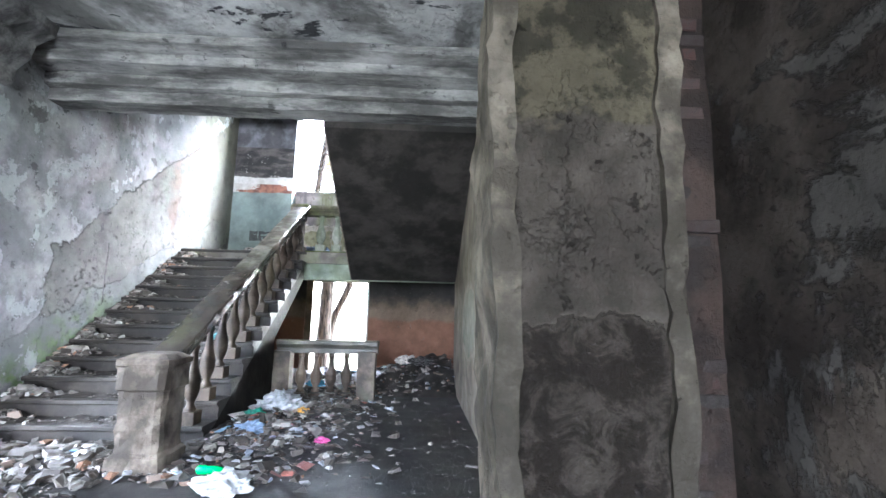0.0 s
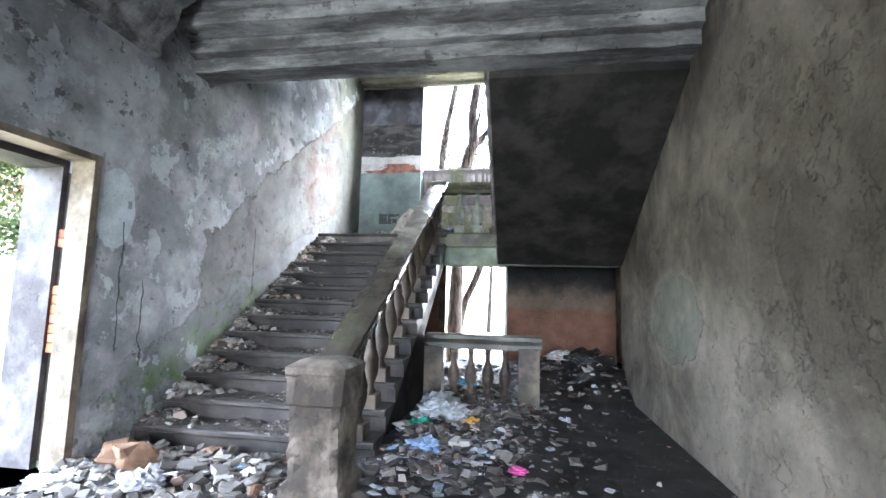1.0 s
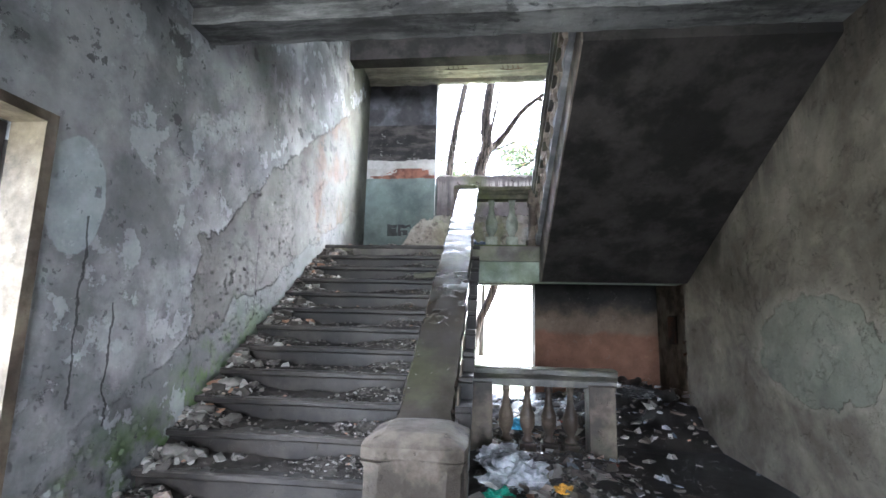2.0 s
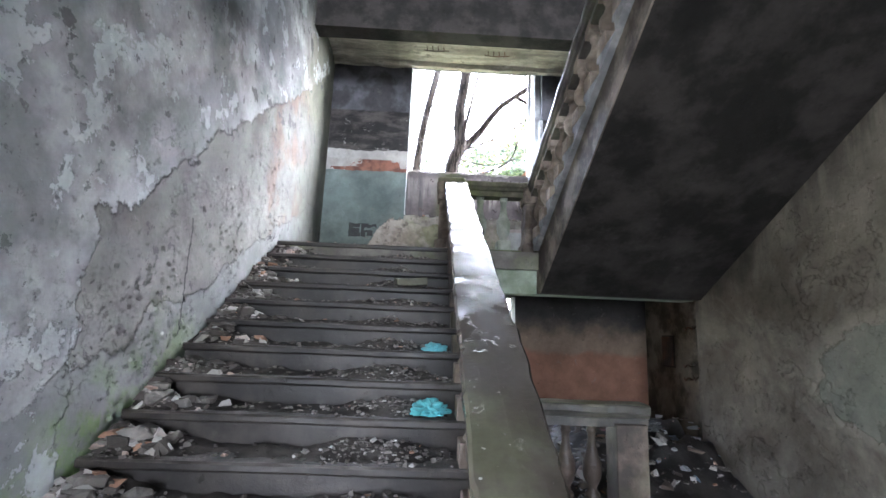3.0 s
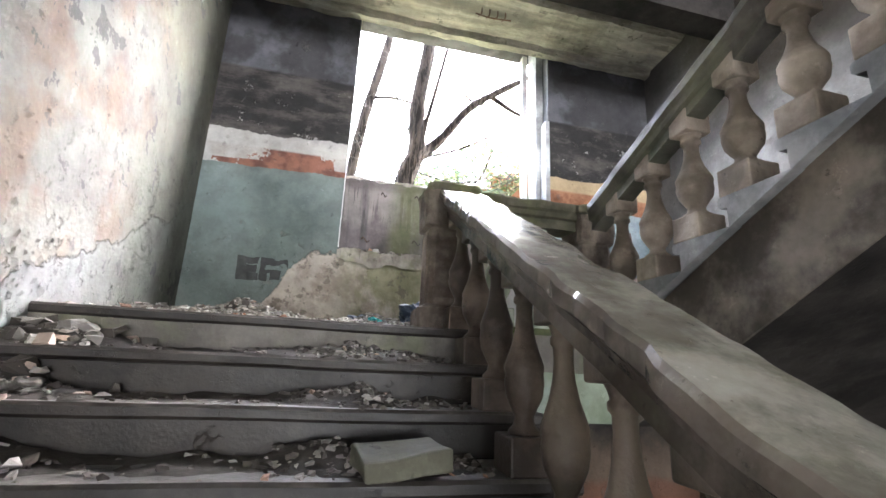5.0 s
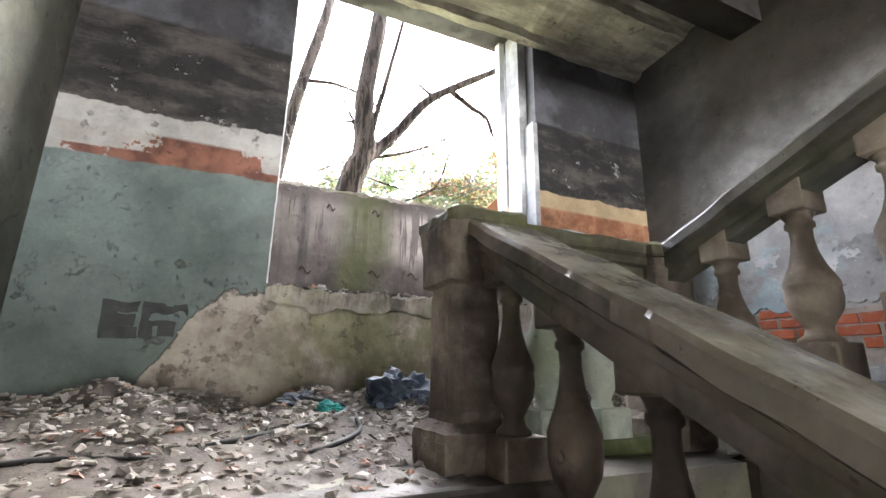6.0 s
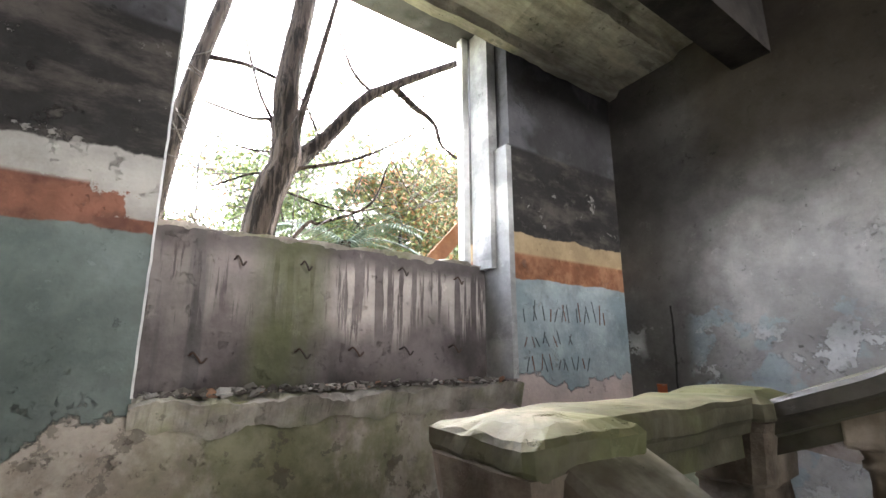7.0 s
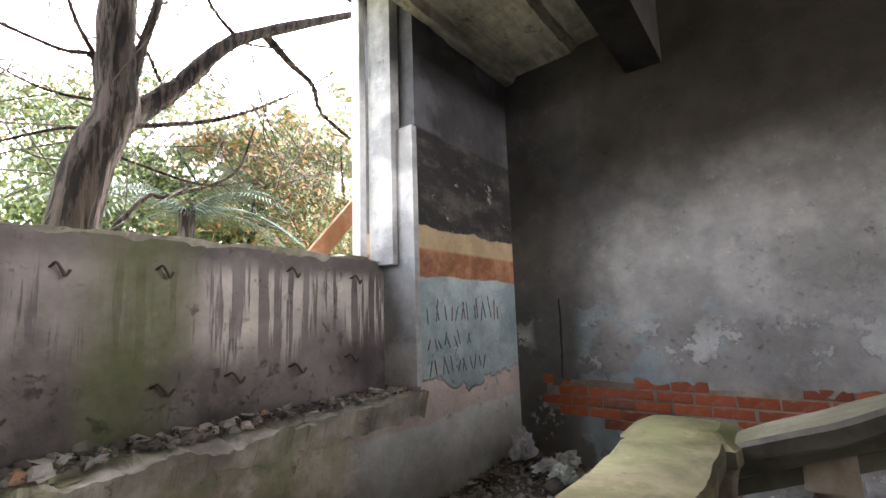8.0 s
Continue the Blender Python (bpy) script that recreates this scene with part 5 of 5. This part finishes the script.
bag("plastic_bag", "crumpled dark green plastic bag beside the stairs", (-1.10, 4.48, 0.08), 0.15, (0.02, 0.30, 0.20), 9)
bag("plastic_bag", "crumpled clear white plastic sheeting on the litter heap", (-0.95, 4.85, 0.10), 0.30, (0.70, 0.73, 0.78), 4, 0.5, 0.25, 0.25, 30)
bag("plastic_bag", "crumpled pale plastic sheet near the low balustrade", (-1.05, 5.4, 0.10), 0.24, (0.62, 0.64, 0.68), 12, 0.5, 0.25, 0.2)
bag("plastic_bag", "torn white plastic on the floor litter", (-0.62, 2.45, 0.02), 0.20, (0.75, 0.76, 0.77), 15, 0.5, 0.3, 0.15)
bag("plastic_bag", "pale blue plastic scrap in the litter", (-0.95, 3.95, 0.06), 0.15, (0.30, 0.42, 0.62), 21)
bag("plastic_bag", "small pink plastic wrapper in the litter", (-0.15, 3.63, 0.05), 0.07, (0.75, 0.10, 0.38), 23)
bag("plastic_bag", "small orange wrapper in the litter", (-0.60, 4.70, 0.12), 0.07, (0.75, 0.38, 0.05), 27)
bag("plastic_bag", "white crumpled bag by the side door", (-2.65, 2.82, 0.05), 0.15, (0.38, 0.38, 0.39), 31)
bag("paper_scrap", "white torn paper on the floor by the side door", (-3.30, 2.75, 0.03), 0.17, (0.45, 0.44, 0.42), 33, 0.25, 0.8)
bag("plastic_bag", "torn dark blue plastic bag on the landing rubble", (-1.42, 8.72, 2.50), 0.23, (0.05, 0.075, 0.12), 37, 0.75, 0.3, 0, 25)
bag("plastic_bag", "strip of dark plastic on the landing rubble", (-1.95, 8.85, 2.50), 0.15, (0.07, 0.09, 0.13), 39, 0.5)
bag("plastic_bag", "turquoise plastic scrap on the landing rubble", (-1.85, 8.6, 2.50), 0.09, (0.03, 0.40, 0.38), 41)
bag("paper_scrap", "crumpled white and blue paper in the landing corner", (1.00, 9.02, 2.66), 0.12, (0.72, 0.73, 0.80), 45, 1.2, 0.8)
bag("paper_scrap", "flat white paper scrap on the landing rubble", (0.93, 8.80, 2.63), 0.13, (0.78, 0.78, 0.80), 47, 0.3, 0.8)
bag("paper_scrap", "pale torn cardboard on the landing rubble", (1.12, 8.72, 2.63), 0.13, (0.66, 0.65, 0.60), 48, 0.4, 0.8)
bag("plastic_bag", "crumpled white wrapper with a green tint on the landing rubble", (0.80, 8.62, 2.62), 0.12, (0.68, 0.76, 0.70), 49, 0.5, 0.4)
bag("plastic_bag", "dark rubbish bag in the heap under the landing", (0.85, 7.6, 0.40), 0.22, (0.03, 0.03, 0.03), 51)
bag("plastic_bag", "pale plastic rubbish in the heap under the landing", (0.55, 7.9, 0.40), 0.20, (0.6, 0.58, 0.56), 53)
bag("plastic_bag", "blue plastic rubbish behind the low balustrade", (-0.85, 6.6, 0.15), 0.14, (0.10, 0.42, 0.68), 55)
bag("plastic_bag", "white plastic rubbish behind the low balustrade", (-0.5, 6.9, 0.15), 0.2, (0.72, 0.72, 0.72), 57)

bottle = thing("plastic_bottle", "green plastic bottle lying on the floor", "bottle")
bottle.matrix_world = pose(-0.92, 2.74, 0.075, 90, 0, 78)
PET = Mat("green_plastic")
PET = PET.done(PET.mix(PET.noise(8), (0.01, 0.30, 0.08), (0.03, 0.50, 0.15)), 0.2)
part("body", lathe([(0.028, 0), (0.036, 0.015), (0.036, 0.07), (0.032, 0.09), (0.036, 0.11), (0.036, 0.18), (0.030, 0.21), (0.014, 0.25), (0.014, 0.262)], 14), PET, bottle, smooth=True)
part("cap", lathe([(0.016, 0.262), (0.016, 0.282)], 14), WHITE, bottle)
CABLE = stone_material("black_cable_rubber", (0.015, 0.015, 0.016), (0.04, 0.04, 0.042), wet=0.5, grain=0.2)
for pts in ([(-2.6, 8.0, 2.43), (-2.2, 8.1, 2.47), (-1.9, 8.35, 2.50), (-1.75, 8.6, 2.54), (-1.95, 8.75, 2.58)], [(-2.05, 7.85, 2.43), (-1.8, 8.1, 2.47), (-1.7, 8.5, 2.52), (-1.3, 8.7, 2.56)],
            [(-3.2, 7.7, 2.42), (-2.9, 7.95, 2.44), (-2.5, 7.9, 2.43)]):
    tagged(wire("cable", pts, 0.011, CABLE), "black cable lying over the landing rubble", "cable", "loose cables")


# ---------------------------------------------------------------- outdoors
def ground_material():
    m = Mat("garden_ground")
    c = m.mix(m.step(m.noise(0.6, 6), 0.4, 0.6), (0.10, 0.13, 0.045), (0.25, 0.22, 0.13))
    return m.done(m.shade(c, m.add(m.noise(7, 6), 0.45)), 0.95, m.noise(5, 6), 0.05)


structure("ground", prism([(-400, -400), (400, -400), (400, 400), (-400, 400)], -0.5, -0.31, "z"), ground_material(), "leaf-strewn garden ground", "ground")


def bark_material():
    m = Mat("furrowed_bark")
    f = m.noise(20, 6, 0.62, m.scaled(1, 1, 0.13), 0.5)
    c = m.mix(m.step(f, 0.42, 0.56), (0.012, 0.0095, 0.008), (0.048, 0.038, 0.031))
    return m.done(m.shade(c, m.add(m.noise(2, 4), 0.5)), 0.95, f, 0.05, spec=0.1)


BARK = bark_material()
TWIG = stone_material("grey_twig", (0.04, 0.034, 0.028), (0.09, 0.078, 0.066), grain=0.5)
tree = thing("tree", "bare furrowed tree standing close outside the window", "tree", at=(-1.6, 10.5, -0.32))
def branch(pts, r, taper=0.5, mat=None, name="branch", parent=None):
    pts = [Vector(p) + Vector((0.19 * max(0.0, min(1.0, (p[2] - 4.2) / 0.7)), 0.25, 0.20)) for p in pts]
    ob = wire(name, [p - Vector(tree.location) for p in pts], r, mat or BARK, parent or tree, steps=10, taper=taper, sides=36 if r > 0.07 else 12 if r > 0.03 else 6)
    return ob
branch([(-1.62, 10.5, -0.4), (-1.58, 10.5, 1.2), (-1.52, 10.5, 3.0), (-1.45, 10.5, 4.42), (-1.43, 10.5, 4.95), (-1.44, 10.5, 5.28), (-1.45, 10.52, 5.75), (-1.30, 10.6, 7.0), (-1.2, 10.7, 9.0)], 0.165, 0.5, name="trunk")
branch([(-1.42, 10.5, 4.85), (-1.24, 10.6, 5.08), (-1.02, 10.6, 5.33), (-0.67, 10.6, 5.83), (-0.31, 10.6, 6.15), (0.89, 10.6, 7.0)], 0.085, 0.45)
branch([(-1.40, 10.45, 4.95), (-1.33, 10.45, 5.39), (-1.23, 10.45, 5.86), (-1.0, 10.5, 7.0)], 0.045, 0.5)
branch([(-0.27, 10.65, 6.18), (0.05, 10.7, 6.05), (0.31, 10.7, 5.93), (0.43, 10.7, 5.67), (0.83, 10.7, 5.5)], 0.042, 0.35)
branch([(-1.40, 10.5, 4.86), (-0.69, 10.5, 5.17), (0.04, 10.5, 5.70), (0.52, 10.5, 6.14)], 0.018, 0.4)
branch([(-1.50, 10.9, 3.6), (-0.96, 11.0, 4.50), (-0.79, 11.0, 4.58), (-0.33, 11.0, 4.89), (-0.12, 11.0, 5.42)], 0.024, 0.4)
branch([(-1.50, 10.6, 5.05), (-1.55, 10.6, 5.34), (-1.73, 10.6, 5.32), (-2.1, 10.6, 5.36)], 0.022, 0.5)
branch([(-1.53, 10.6, 5.34), (-1.68, 10.6, 5.62), (-1.9, 10.6, 6.3)], 0.018, 0.4)
branch([(-1.48, 10.6, 5.05), (-1.82, 10.6, 5.03), (-2.3, 10.6, 5.2)], 0.010, 0.5)
branch([(-1.48, 10.6, 4.83), (-1.65, 10.6, 4.80), (-1.9, 10.6, 4.62)], 0.012, 0.5)
branch([(-0.54, 10.6, 5.97), (-0.80, 10.6, 6.18), (-1.0, 10.6, 6.7)], 0.022, 0.5)
branch([(-0.43, 10.6, 5.98), (-0.31, 10.6, 5.49), (-0.13, 10.6, 5.11)], 0.011, 0.4)
branch([(-0.47, 10.6, 5.96), (0.18, 10.6, 6.2), (0.33, 10.6, 6.43)], 0.012, 0.4)
branch([(-1.35, 10.6, 4.7), (-0.7, 10.6, 4.62), (-0.2, 10.6, 4.8)], 0.010, 0.4)
branch([(-1.62, 10.8, -0.3), (-1.45, 10.8, 0.9), (-1.12, 10.8, 1.7), (-0.85, 10.8, 2.6), (-0.6, 10.9, 4.1)], 0.10, 0.7, name="trunk")
random.seed(21)
for k in range(120):
    a = Vector((random.uniform(-2.2, 0.8), random.uniform(10.5, 11.3), random.uniform(4.3, 6.4)))
    d = Vector((random.uniform(-1, 1), random.uniform(-.4, .4), random.uniform(-0.5, 0.7))).normalized() * random.uniform(0.3, 1.3)
    k2 = Vector((random.uniform(-.1, .1), 0, random.uniform(-.12, .12)))
    branch([a, a + d * 0.5 + k2, a + d * 0.75 - k2 * 0.6, a + d], 0.0065, 0.4, TWIG, "twig")
tree2 = thing("tree", "slender bare tree leaning outside the landing window", "tree", at=(-2.35, 11.5, -0.32))
wire("trunk", [(0, 0, 0), (0.05, 0, 3.0), (0.30, 0, 5.9), (0.66, 0, 7.9), (0.9, 0, 10)], 0.11, BARK, tree2, steps=8, taper=0.5, sides=10)
wire("branch", [(0.45, 0, 6.7), (0.9, 0, 6.75), (1.4, 0, 6.6), (1.7, 0, 6.1)], 0.03, BARK, tree2, steps=6, taper=0.4)


def leaf_material(name, *stops):
    m = Mat(name)
    c = m.ramp(m.island(), *stops)
    return m.done(c, 0.6, Subsurface_Weight=0.0, Transmission_Weight=0.0)


LEAF_GREEN = leaf_material("green_leaves", (0.0, (0.022, 0.038, 0.008)), (0.4, (0.045, 0.075, 0.015)), (0.8, (0.085, 0.11, 0.022)), (1.0, (0.12, 0.12, 0.03)))
LEAF_AUTUMN = leaf_material("autumn_leaves", (0.0, (0.028, 0.045, 0.01)), (0.45, (0.065, 0.085, 0.018)), (0.68, (0.11, 0.10, 0.022)), (0.82, (0.19, 0.075, 0.025)))


def crown(name, parent, clumps, leaf, n, material, rng):
    """Loose foliage: small bent leaves scattered round many uneven clumps."""
    c = np.asarray(clumps)
    pick = rng.integers(0, len(c), n)
    p = c[pick, :3] + rng.normal(0, 1, (n, 3)) * c[pick, 3:4] * np.array([1, 1, 0.7])
    u = rng.normal(0, 1, (n, 3))
    u /= np.linalg.norm(u, axis=1)[:, None]
    w = np.cross(u, rng.normal(0, 1, (n, 3)))
    w /= np.linalg.norm(w, axis=1)[:, None]
    s = rng.uniform(0.6, 1.3, (n, 1)) * leaf
    v = np.stack([p - u * s, p + w * s * 0.45, p + u * s, p - w * s * 0.45], 1).reshape(-1, 3)
    f = np.arange(n * 4).reshape(-1, 4)
    me = bpy.data.meshes.new(name)
    me.from_pydata(v.tolist(), [], f.tolist())
    me.materials.append(material)
    ob = new(name, me)
    ob.parent = parent
    ob["kind"] = "stuff"
    return ob


rng = np.random.default_rng(3)
for i, (x, y, hgt, w, mat, lab) in enumerate((
        (2.0, 19, 9.0, 2.6, LEAF_GREEN, "leafy green garden tree"), (5.2, 21, 11.5, 3.4, LEAF_GREEN, "tall leafy green garden tree"), (9.5, 24, 14.5, 4.2, LEAF_GREEN, "tall leafy garden tree in the distance"),
        (-1.5, 23, 10.0, 3.6, LEAF_AUTUMN, "autumn tree with orange-brown leaves"), (3.6, 17, 8.6, 2.0, LEAF_AUTUMN, "autumn tree with thin rusty leaves"), (7.2, 18, 10.4, 2.4, LEAF_AUTUMN, "autumn shrub with rusty leaves"),
        (-5.5, 25, 10.5, 3.8, LEAF_GREEN, "leafy green tree far behind the garden"), (13.5, 27, 14.5, 4.6, LEAF_AUTUMN, "far autumn tree in the garden"),
        (-9.0, 4.5, 5.5, 2.2, LEAF_GREEN, "leafy shrub outside the side door"), (-11.0, 8.5, 6.5, 2.6, LEAF_AUTUMN, "autumn tree beyond the side door"))):
    t = thing("tree", lab, "tree", at=(x, y, -0.32))
    wire("trunk", [(0, 0, 0), (0.1, 0, hgt * 0.4), (-0.05, 0.1, hgt * 0.85)], 0.13, BARK, t, taper=0.35)
    for k in range(5):
        a = k * 1.3 + i
        wire("limb", [(0.03, 0, hgt * (0.35 + 0.08 * k)), (0.5 * w * math.cos(a), 0.5 * w * math.sin(a), hgt * (0.5 + 0.07 * k)), (0.85 * w * math.cos(a), 0.85 * w * math.sin(a), hgt * (0.62 + 0.07 * k))], 0.05, BARK, t, taper=0.3)
    cl = [(w * rng.uniform(-1, 1), w * rng.uniform(-1, 1), hgt * rng.uniform(0.42, 1.0), rng.uniform(0.22, 0.5) * w / 2.5) for k in range(46)]
    crown("crown", t, cl, 0.055, 52000, mat, rng)
palm = thing("palm", "grey-green fan of palm fronds in the garden", "palm", at=(1.15, 15.0, -0.32))
wire("trunk", [(0, 0, 0), (0.05, 0, 3.0), (0, 0, 5.9)], 0.16, BARK, palm, taper=0.8)
FROND = stone_material("palm_frond", (0.06, 0.085, 0.065), (0.12, 0.15, 0.125), grain=0.3)
for k in range(17):
    a, up = k * 2.4, 0.9 - 0.11 * (k % 7)
    d = Vector((math.cos(a), math.sin(a), 0))
    bm = bmesh.new()
    for j in range(30):
        f = j / 29
        q = Vector((0, 0, 5.9)) + d * (1.7 * f) + Vector((0, 0, 1.1 * up * f * 1.6 - 1.1 * f * f))
        for s in (-1, 1):
            side = d.cross(Vector((0, 0, 1))) * s
            tipv = q + side * (0.5 * (1 - abs(f - 0.45))) + d * 0.25 - Vector((0, 0, 0.18))
            bm.faces.new([bm.verts.new(q), bm.verts.new(q + d * 0.03), bm.verts.new(tipv)])
    part("frond", bm, FROND, palm)
plank = part("plank", boxes((-0.07, 0.07, -0.015, 0.015, -6.6, 0.6), bevel=0.004), stone_material("brown_plank", (0.22, 0.11, 0.06), (0.36, 0.21, 0.12)))
plank.matrix_world = pose(0.12, 10.05, 4.50, 0, 43, 0)
tagged(plank, "weathered brown board leaning outside the window", "plank")
